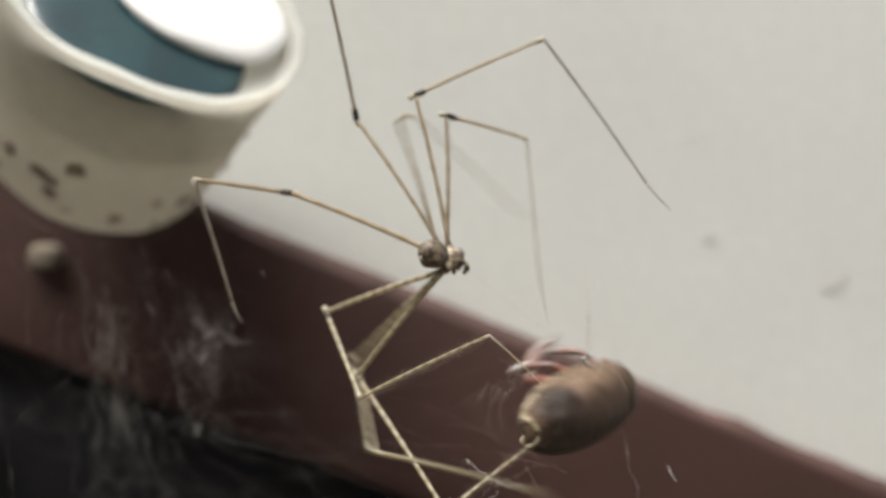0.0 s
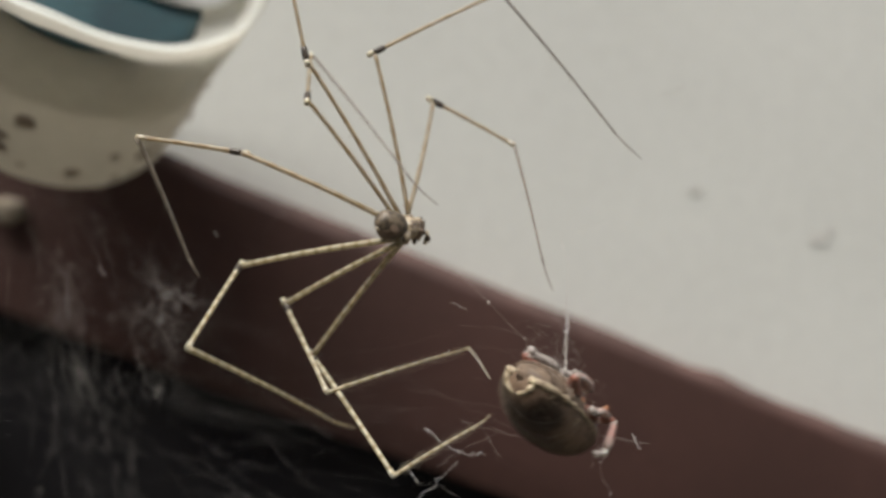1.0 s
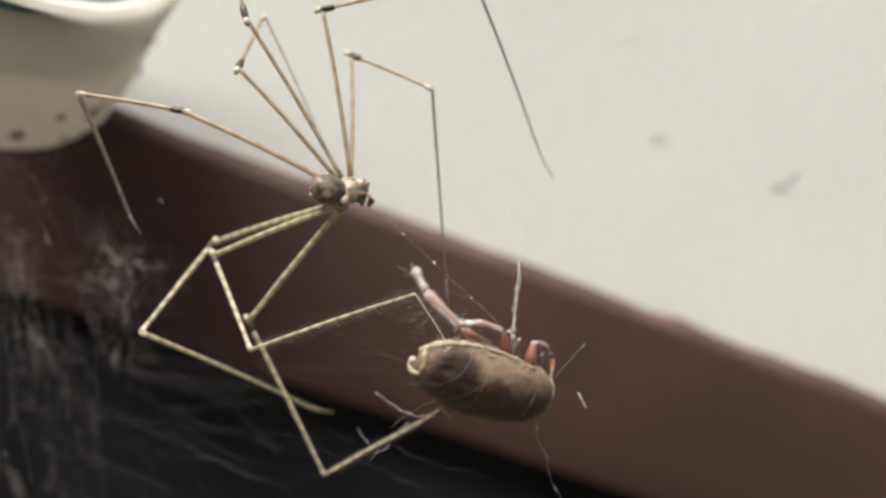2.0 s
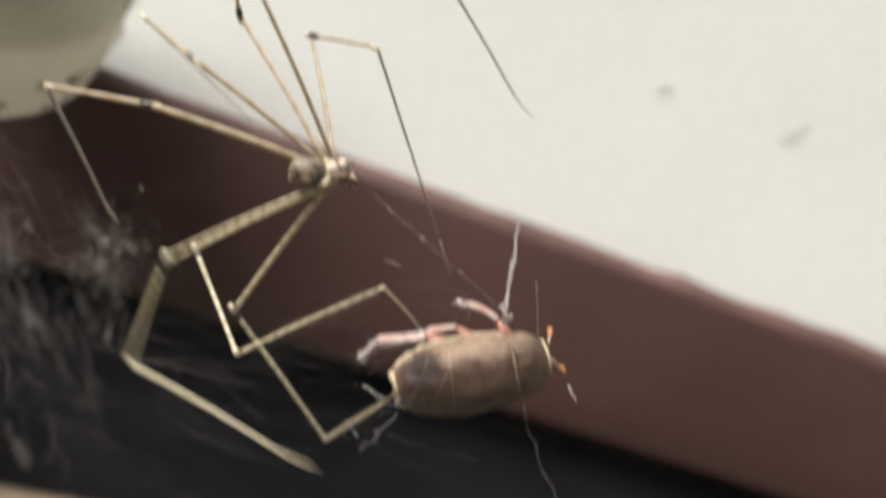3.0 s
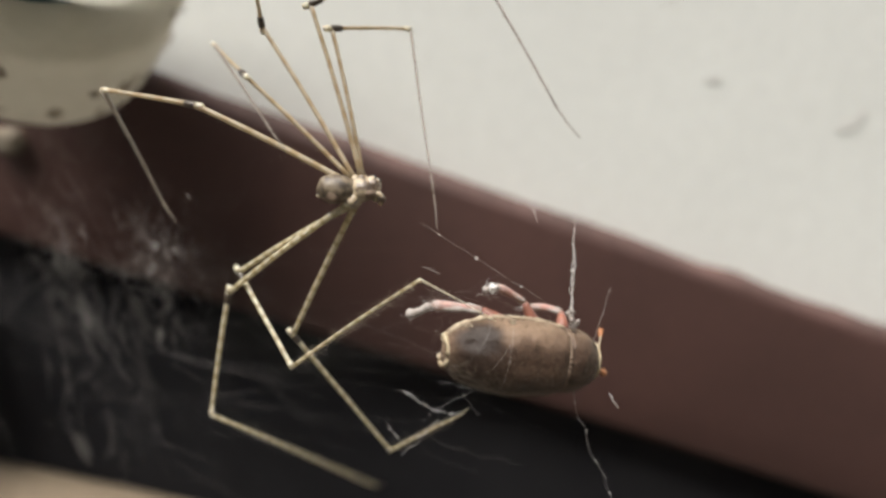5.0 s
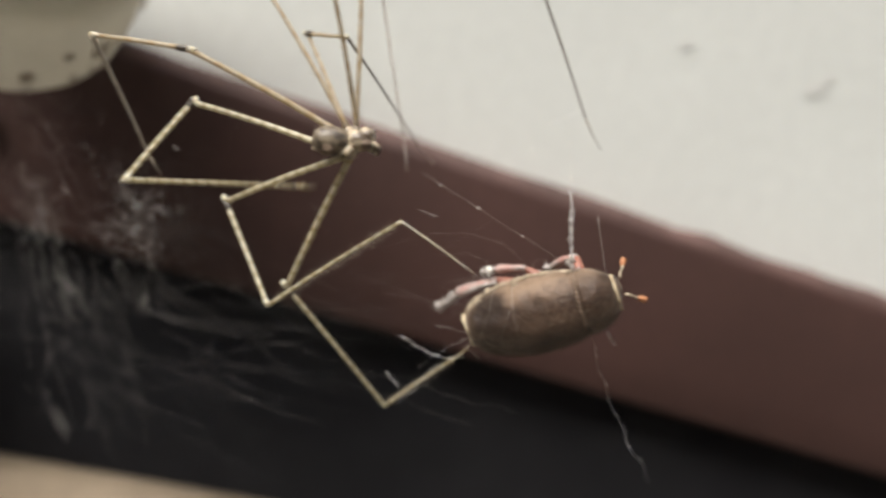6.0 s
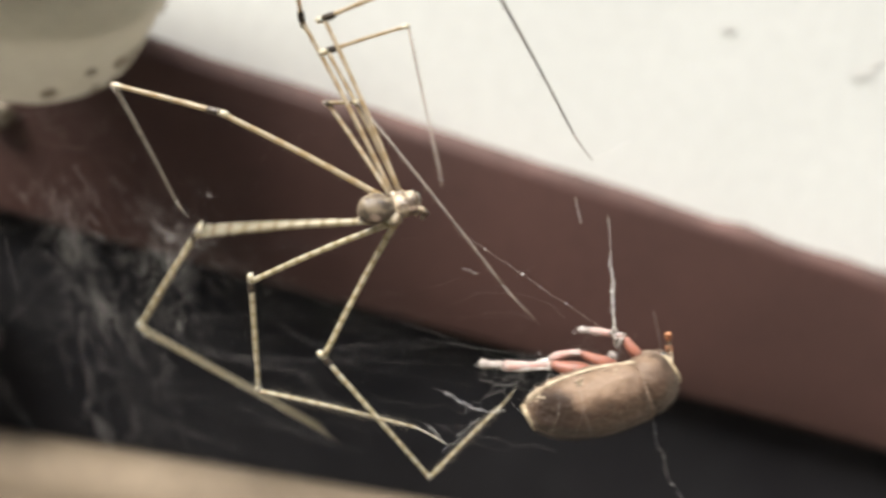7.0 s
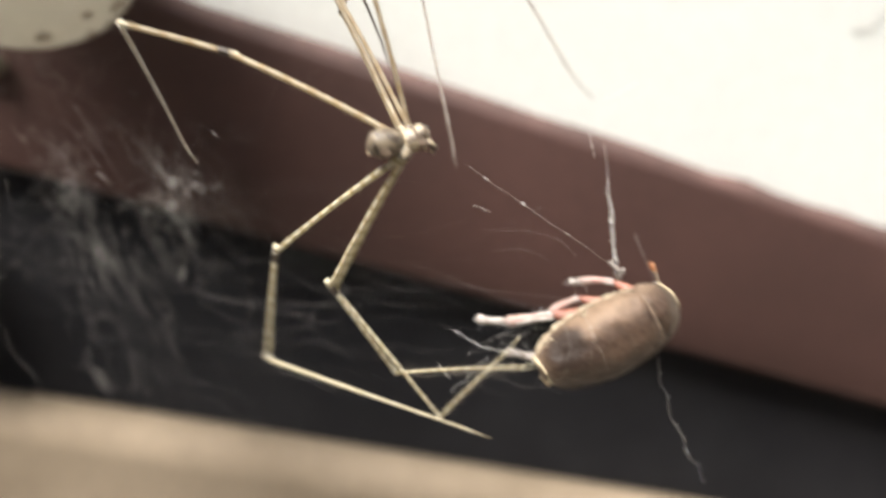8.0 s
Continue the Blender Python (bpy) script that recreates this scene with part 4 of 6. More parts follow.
cobweb("cobweb_wisp", "pale hanging wisp of dusty cobweb", [
    ((-0.0388, 0.023, -0.0085), (-0.0399, 0.023, -0.0165), 28, 0.0008, 0.000013),
    ((-0.0397, 0.023, -0.0155), (-0.0376, 0.023, -0.0240), 26, 0.0006, 0.000014),
    ((-0.0420, 0.024, -0.0040), (-0.0390, 0.023, -0.0110), 18, 0.0016, 0.000009),
    ((-0.0374, 0.023, -0.0235), (-0.0366, 0.023, -0.0400), 13, 0.0012, 0.000008)], DUSTY, 9)
cobweb("cobweb_wisp", "thin hanging wisp of dusty cobweb", [
    ((-0.0455, 0.026, -0.0335), (-0.0432, 0.026, -0.0410), 12, 0.0004, 0.000017),
    ((-0.0340, 0.026, -0.0150), (-0.0335, 0.027, -0.0460), 8, 0.0010, 0.000008)], DUSTY, 12)
cobweb("cobweb_haze", "faint haze of fine cobweb strands under the cup", [
    ((-0.052, 0.030, 0.004), (-0.040, 0.026, -0.030), 16, 0.0065, 0.000005),
    ((-0.036, 0.024, 0.002), (-0.028, 0.020, -0.030), 16, 0.0055, 0.000005),
    ((-0.060, 0.030, -0.014), (-0.024, 0.020, -0.026), 7, 0.0040, 0.000005),
    ((-0.060, 0.034, 0.010), (-0.030, 0.028, 0.000), 22, 0.0045, 0.000007)], DUSTY, 15)


# single threads of the web, too many and too thin to count
rng = random.Random(33)
bm = bmesh.new()
for i in range(30):
    a = Vector((rng.uniform(-0.055, -0.020), rng.uniform(0.008, 0.024), rng.uniform(-0.034, 0.000)))
    b = Vector((rng.uniform(-0.020, 0.016), rng.uniform(0.004, 0.016), rng.uniform(-0.036, -0.010)))
    if i % 3 == 0:
        a, b = Vector(KNOT), Vector((rng.uniform(-0.045, 0.002), rng.uniform(0.008, 0.022), rng.uniform(-0.034, -0.004)))
    tube(bm, wander(a, b, 16, 0.0004, i * 3.1, sag=rng.uniform(0, 0.0012)), rng.uniform(0.0000012, 0.0000023), 4)
    for k in range(rng.randrange(0, 3)):
        blob(bm, a.lerp(b, rng.uniform(0.2, 0.8)), [rng.uniform(0.00002, 0.00006) for _ in range(3)], rough=0.6, seed=i + k, segs=6, rings=5)
# long threads hanging from the knot and the cup, and flat ones across the recess
for i in range(24):
    x = rng.choice((-0.0455, -0.0400, -0.0385, -0.0340, -0.0275, -0.0262)) + rng.gauss(0, 0.0012)
    y, z = rng.uniform(0.010, 0.020), rng.uniform(-0.016, 0.000)
    a, b = Vector((x, y, z)), Vector((x + rng.gauss(0, 0.0034), y + rng.gauss(0, 0.003), z - rng.uniform(0.006, 0.020)))
    pts = wander(a, b, 20, 0.0008, i * 2.7 + 40)
    tube(bm, pts, [0.0000068 * max(0.3, 1 + 1.4 * noise.noise(Vector((j * 0.6, i * 1.7, 3)))) for j in range(21)], 4)
    for k in range(rng.randrange(0, 4)):
        blob(bm, pts[rng.randrange(2, 19)], [rng.uniform(0.00002, 0.00008) for _ in range(3)], rough=0.8, seed=i + k, segs=6, rings=5)
for i in range(26):
    a = Vector((rng.uniform(-0.034, -0.006), rng.uniform(0.006, 0.016), rng.uniform(-0.030, -0.018)))
    b = a + Vector((rng.uniform(0.005, 0.016), rng.uniform(-0.003, 0.003), rng.uniform(-0.007, 0.0)))
    tube(bm, wander(a, b, 14, 0.0003, i * 1.3 + 7, sag=rng.uniform(0, 0.0008)), rng.uniform(0.0000030, 0.0000060), 4)
for pts in (((0.0049, 0, -0.0098), (0.0084, 0, -0.0100), (0.0111, 0, -0.0111), (0.0126, 0, -0.0127)),
            ((0.0056, 0, -0.0117), (0.0079, 0, -0.0117), (0.0092, 0, -0.0122), (0.0104, 0, -0.0131)),
            ((0.0011, 0, -0.0187), (0.0020, 0, -0.0190), (0.0032, 0, -0.0202), (0.0044, 0, -0.0209))):
    for p, q in zip(pts, pts[1:]):
        tube(bm, wander(p, q, 6, 0.00006, p[0] * 900), 0.000004, 4)
tagged(part("web_threads", bm, SILK_THIN), "loose net of very fine web threads", "cobweb", kind="stuff")


# ---------------------------------------------------------------- what moves
def aim_rows(times, starts, ways):
    """Poses with the own z along each way, turning as little as possible from row to row."""
    q = ways[0].to_track_quat("Z", "Y")
    rows, before = [], ways[0]
    for t, p, d in zip(times, starts, ways):
        q = before.rotation_difference(d) @ q
        before = d
        rows.append((t, Matrix.Translation(p) @ q.to_matrix().to_4x4()))
    return rows


def swing(leg, segments, rows):
    """Moves one leg, given as its hip and lengths: rows of seconds and its joints in millimetres from the body's middle, outwards from the knee."""
    hip, lengths = leg
    hip = Vector(hip) / 1000
    keyed = []
    for t, *joints in rows:
        chain = [hip] + [Vector(j) / 1000 for j in joints]
        keyed.append((t, [(b - a).normalized() for a, b in zip(chain, chain[1:])]))
    times = sorted({round(k * 0.1, 2) for k in range(81)} | {round(t, 2) for t, _ in keyed})
    ways = [[] for _ in lengths]
    for t in times:
        k = max(i for i, row in enumerate(keyed) if row[0] <= t + 1e-6)
        n = min(k + 1, len(keyed) - 1)
        gap = keyed[n][0] - keyed[k][0]
        s = (t - keyed[k][0]) / gap if gap > 0 else 0
        s = s * s * (3 - 2 * s) if gap > 0.25 else s
        for i in range(len(lengths)):
            ways[i].append(keyed[k][1][i].lerp(keyed[n][1][i], s).normalized())
    starts = [hip.copy() for _ in times]
    for i, mm in enumerate(lengths):
        walk(segments[i], aim_rows(times, starts, ways[i]))
        starts = [p + d * (mm / 1000) for p, d in zip(starts, ways[i])]


def motions():
    walk(spider, [
        (0, pose(0.00015, 0.00000, -0.00075, 0.0, 8.3, 46.0)),
        (0.1, pose(0.00011, 0.00000, -0.00084, 0.0, 8.3, 46.0)),
        (0.2, pose(0.00003, 0.00000, -0.00068, 0.0, 8.3, 46.0)),
        (0.3, pose(0.00026, 0.00000, -0.00068, 0.0, 8.3, 46.0)),
        (0.4, pose(0.00003, 0.00000, -0.00077, 0.0, 8.3, 46.0)),
        (0.5, pose(-0.00019, 0.00000, -0.00111, 0.0, 8.3, 46.0)),
        (0.6, pose(0.00005, 0.00000, -0.00125, 0.0, 8.3, 46.0)),
        (0.7, pose(0.00020, 0.00000, -0.00121, 0.0, 8.3, 46.0)),
        (0.8, pose(0.00018, 0.00000, -0.00121, 0.0, 8.3, 46.0)),
        (1, pose(0.00025, 0.00000, -0.00148, 0.0, 8.3, 46.0)),
        (1.2, pose(0.00005, 0.00000, -0.00124, 0.0, 7.9, 42.9)),
        (2.3, pose(-0.00004, 0.00000, -0.00127, 0.0, 5.3, 25.9)),
        (2.4, pose(-0.00019, 0.00000, -0.00120, 0.0, 5.1, 24.4)),
        (2.5, pose(-0.00023, 0.00000, -0.00134, 0.0, 4.9, 22.8)),
        (2.6, pose(-0.00014, 0.00000, -0.00078, 0.0, 4.7, 22.9)),
        (2.8, pose(0.00014, 0.00000, -0.00077, 0.0, 4.4, 23.1)),
        (3, pose(0.00009, 0.00000, -0.00033, 0.0, 4.0, 23.2)),
        (3.1, pose(0.00024, 0.00000, -0.00049, 0.0, 4.0, 23.2)),
        (3.2, pose(-0.00001, 0.00000, -0.00093, 0.0, 4.0, 23.2)),
        (3.3, pose(-0.00032, 0.00000, -0.00090, 0.0, 4.0, 23.2)),
        (3.5, pose(-0.00043, 0.00000, -0.00070, 0.0, 4.0, 23.2)),
        (3.7, pose(-0.00070, 0.00000, -0.00073, 0.0, 3.8, 20.4)),
        (3.8, pose(-0.00099, 0.00000, -0.00084, 0.0, 3.7, 18.9)),
        (3.9, pose(-0.00114, 0.00000, -0.00076, 0.0, 3.6, 17.5)),
        (4, pose(-0.00068, 0.00000, -0.00075, 0.0, 3.5, 16.1)),
        (4.2, pose(-0.00068, 0.00000, -0.00060, 0.0, 3.5, 15.8)),
        (5.3, pose(-0.00101, 0.00000, -0.00122, 0.0, 3.7, 14.1)),
        (5.5, pose(-0.00116, 0.00000, -0.00139, 0.0, 3.7, 13.8)),
        (5.7, pose(-0.00133, 0.00000, -0.00135, 0.0, 3.2, 14.6)),
        (5.8, pose(-0.00103, 0.00000, -0.00162, 0.0, 2.9, 15.0)),
        (5.9, pose(-0.00111, 0.00000, -0.00119, 0.0, 2.7, 15.5)),
        (6, pose(-0.00102, 0.00000, -0.00171, 0.0, 2.4, 15.9)),
        (6.2, pose(-0.00105, 0.00000, -0.00189, 0.0, 2.3, 16.3)),
        (6.3, pose(-0.00121, 0.00000, -0.00176, 0.0, 2.2, 16.5)),
        (6.5, pose(-0.00104, 0.00000, -0.00140, 0.0, 2.0, 16.9)),
        (6.7, pose(-0.00127, 0.00000, -0.00186, 0.0, 1.7, 19.5)),
        (6.8, pose(-0.00105, 0.00000, -0.00205, 0.0, 1.5, 20.7)),
        (7, pose(-0.00064, 0.00000, -0.00196, 0.0, 1.2, 23.3)),
        (7.1, pose(-0.00068, 0.00000, -0.00170, 0.0, 1.1, 23.5)),
        (7.2, pose(-0.00068, 0.00000, -0.00160, 0.0, 1.1, 23.8)),
        (7.3, pose(-0.00055, -0.00000, -0.00143, 0.0, 1.0, 24.0)),
        (7.4, pose(-0.00054, 0.00000, -0.00153, 0.0, 1.0, 24.3)),
        (7.5, pose(-0.00071, 0.00000, -0.00185, 0.0, 1.0, 24.5)),
        (7.6, pose(-0.00065, 0.00000, -0.00229, 0.0, 0.7, 24.6)),
        (7.7, pose(-0.00073, 0.00000, -0.00244, 0.0, 0.4, 24.7)),
        (7.8, pose(-0.00077, 0.00000, -0.00232, 0.0, 0.1, 24.8)),
        (7.9, pose(-0.00078, 0.00000, -0.00240, 0.0, -0.2, 24.9)),
        (8, pose(-0.00083, 0.00000, -0.00195, 0.0, -0.4, 25.0)),
    ])
    swing(LEGS["leg_a"], leg_segments["leg_a"], [
        (0, (-9.0, 11.5, 4.6), (-16.6, 15.4, 4.5), (-10.0, 15.7, -7.8)),
        (0.5, (-8.6, 11.7, 4.9), (-16.2, 15.7, 4.7), (-9.1, 17.1, -7.2)),
        (1, (-9.5, 10.8, 5.0), (-16.2, 16.2, 5.3), (-8.6, 17.5, -6.3)),
        (2.5, (-11.9, 7.3, 5.9), (-19.7, 10.6, 6.9), (-14.8, 15.1, -5.3)),
        (3, (-12.3, 7.4, 4.7), (-20.0, 10.8, 6.0), (-15.5, 15.2, -6.3)),
        (3.5, (-12.2, 7.0, 5.5), (-20.0, 10.1, 7.1), (-14.7, 15.0, -4.8)),
        (4, (-12.6, 5.8, 5.8), (-20.5, 8.8, 7.1), (-16.6, 13.0, -5.5)),
        (5.5, (-12.3, 5.5, 6.6), (-20.0, 9.2, 7.6), (-15.6, 13.0, -5.0)),
        (6, (-11.8, 5.6, 7.4), (-19.4, 9.4, 8.7), (-15.8, 13.6, -4.0)),
        (6.5, (-12.0, 5.5, 7.1), (-19.4, 9.7, 8.5), (-15.4, 12.8, -4.5)),
        (7, (-11.4, 5.8, 7.9), (-18.4, 10.1, 10.2), (-14.9, 14.2, -2.6)),
        (7.5, (-10.9, 7.2, 7.6), (-18.1, 11.1, 10.1), (-14.1, 15.4, -2.5)),
        (8, (-10.4, 8.5, 7.1), (-17.7, 11.9, 10.0), (-14.1, 15.2, -3.0)),
    ])
    swing(LEGS["leg_b"], leg_segments["leg_b"], [
        (0, (-2.1, 3.8, 14.8), (5.6, -4.4, 21.3), (13.6, -13.8, 6.1)),
        (0.5, (-2.1, 2.9, 15.0), (5.9, -4.9, 21.8), (13.7, -14.4, 6.4)),
        (1, (-2.1, 3.6, 14.9), (7.1, -1.9, 22.2), (15.7, -12.4, 8.0)),
        (2.5, (-1.1, 3.3, 15.1), (10.3, -2.6, 17.3), (20.5, 1.5, 1.0)),
        (3, (-5.4, -0.3, 14.2), (7.0, -1.7, 18.0), (20.0, 2.7, 4.0)),
        (3.5, (-2.6, 4.6, 14.5), (4.6, -4.4, 20.6), (16.8, -6.4, 5.4)),
        (4, (-2.1, 2.4, 15.1), (9.7, 2.5, 20.6), (16.8, -7.2, 5.1)),
        (5.5, (-3.0, 5.1, 14.2), (8.9, 2.4, 18.8), (14.5, -10.0, 4.6)),
        (6, (2.6, 4.8, 14.6), (14.5, -0.2, 16.2), (21.8, -0.5, -2.0)),
        (6.5, (-2.4, 6.1, 13.9), (9.4, 1.1, 16.2), (20.9, 2.2, 0.4)),
        (7, (-2.6, 5.6, 14.1), (6.6, -2.8, 17.8), (17.0, -1.0, 1.2)),
        (7.5, (-1.3, 6.3, 14.0), (10.0, 0.2, 16.0), (20.9, 0.9, -0.4)),
        (8, (-2.3, 8.3, 12.7), (9.1, 2.1, 14.4), (6.9, -14.8, 4.6)),
    ])
    swing(LEGS["leg_c"], leg_segments["leg_c"], [
        (0, (-4.4, 9.1, 12.5), (-10.6, 7.5, 23.0), (-11.6, -0.7, 33.5)),
        (0.5, (-4.4, 8.4, 12.9), (-10.9, 7.1, 23.4), (-8.8, 2.4, 35.7)),
        (1, (-7.9, 5.1, 12.8), (-9.8, 8.8, 24.5), (-6.1, 5.6, 37.0)),
        (2.5, (-7.6, 3.3, 13.5), (-9.5, 8.7, 24.5), (-5.4, -2.7, 30.2)),
        (3, (-4.8, 9.4, 12.0), (-8.0, 1.1, 20.7), (-1.8, 5.5, 31.8)),
        (3.5, (-5.5, 8.1, 12.6), (-9.1, 0.8, 22.0), (-2.5, 5.5, 32.6)),
        (4, (-6.7, 6.7, 12.8), (-8.7, -1.0, 22.3), (-2.9, 4.3, 33.0)),
        (5.5, (-6.7, 7.1, 12.6), (-7.7, -0.9, 22.0), (-2.0, 4.8, 32.6)),
        (6, (-5.3, 8.2, 12.6), (-7.1, -0.3, 21.5), (-0.0, 5.1, 31.5)),
        (6.5, (-5.6, 7.9, 12.7), (-7.6, -0.9, 21.2), (-0.7, 5.4, 30.8)),
        (7, (-4.0, 7.0, 13.9), (-6.4, -0.9, 23.1), (1.3, 5.4, 32.0)),
        (7.5, (-1.5, 11.3, 11.3), (-3.9, 4.8, 21.5), (4.5, 9.4, 30.8)),
        (8, (-1.4, 10.9, 11.7), (-4.1, 3.7, 21.4), (4.6, 9.8, 29.4)),
    ])
    swing(LEGS["leg_d"], leg_segments["leg_d"], [
        (0, (-0.0, 1.6, 13.1), (7.8, -1.7, 12.6), (0.3, -10.9, -4.1)),
        (0.1, (2.2, 2.4, 13.0), (7.6, -3.8, 10.8), (19.6, -0.1, -5.5)),
        (0.2, (-0.3, 2.9, 12.9), (7.6, -0.1, 13.8), (0.2, -10.6, -2.2)),
        (0.3, (5.3, 2.9, 12.2), (10.4, -3.2, 9.3), (2.7, -14.4, -6.1)),
        (0.4, (-0.3, 4.0, 12.7), (7.8, 1.4, 13.6), (0.7, -10.3, -1.6)),
        (0.5, (2.9, 2.6, 12.8), (10.1, -1.5, 11.1), (4.9, -11.7, -5.9)),
        (0.6, (-0.4, 4.0, 12.7), (7.9, 3.6, 14.5), (3.5, -8.7, -1.3)),
        (0.7, (0.5, 4.4, 12.6), (8.8, 3.4, 13.8), (5.8, -8.8, -2.4)),
        (0.8, (1.9, 2.3, 13.0), (7.4, -3.6, 10.2), (19.8, 2.0, -5.1)),
        (1, (5.1, 3.1, 12.2), (10.4, -2.7, 8.8), (0.7, -15.2, -4.2)),
        (1.2, (3.7, 2.6, 12.7), (9.4, -2.8, 9.6), (0.1, -14.9, -4.1)),
        (2.3, (2.3, 6.4, 11.7), (6.9, -0.2, 9.0), (13.6, 4.1, -9.9)),
        (2.4, (4.3, 5.5, 11.6), (9.6, -0.4, 8.6), (18.6, 12.0, -5.0)),
        (2.5, (4.7, 6.4, 11.1), (11.0, 1.6, 8.2), (4.6, -15.9, -0.4)),
        (3, (0.9, 8.0, 10.8), (4.3, 0.2, 9.8), (11.7, 0.9, -9.3)),
        (3.1, (-0.9, 5.7, 12.0), (6.9, 9.1, 11.4), (4.9, -4.7, -3.7)),
        (3.2, (0.4, 5.6, 12.2), (8.7, 6.2, 10.5), (4.3, -7.9, -3.8)),
        (3.3, (1.4, 5.5, 12.2), (9.8, 5.6, 10.9), (5.7, -7.2, -4.5)),
        (3.5, (-0.1, 6.1, 11.9), (8.1, 8.1, 10.9), (3.9, -5.8, -3.6)),
        (3.7, (-2.3, 4.9, 12.0), (5.1, 8.8, 13.5), (3.2, -5.6, -0.9)),
        (3.8, (-2.0, 4.5, 12.3), (5.7, 7.9, 13.9), (4.3, -6.3, -0.8)),
        (3.9, (-1.0, 2.9, 12.8), (7.1, 5.3, 13.7), (5.2, -10.1, 0.3)),
        (4, (-1.9, 3.9, 12.4), (6.0, 6.6, 13.8), (4.2, -10.9, 3.3)),
        (4.2, (-1.0, 5.0, 12.3), (7.0, 7.8, 12.9), (7.0, -5.5, -2.7)),
        (5.3, (-1.2, 3.8, 12.6), (5.8, 8.6, 12.6), (5.6, -5.4, -2.4)),
        (5.5, (-1.8, 6.5, 11.4), (3.9, 0.4, 9.8), (6.6, 7.8, -9.1)),
        (5.7, (-2.4, 5.5, 11.7), (4.0, 11.0, 12.4), (3.6, -3.2, -2.4)),
        (5.8, (-2.3, 0.1, 12.8), (3.3, 6.5, 13.9), (1.9, -8.0, -0.6)),
        (6, (-0.9, -0.3, 13.0), (4.3, 6.4, 13.9), (3.3, -6.7, -1.9)),
        (6.5, (1.2, 1.3, 13.2), (6.4, 8.0, 13.0), (4.4, -6.2, -1.6)),
        (7, (-2.6, 5.7, 11.6), (5.3, 8.7, 12.6), (0.6, -9.2, 3.7)),
        (7.5, (-1.4, 1.6, 13.0), (4.8, 7.5, 13.3), (1.4, -8.7, 1.2)),
        (8, (-1.0, 1.9, 13.0), (5.4, 7.5, 12.4), (0.8, -7.9, -0.3)),
    ])
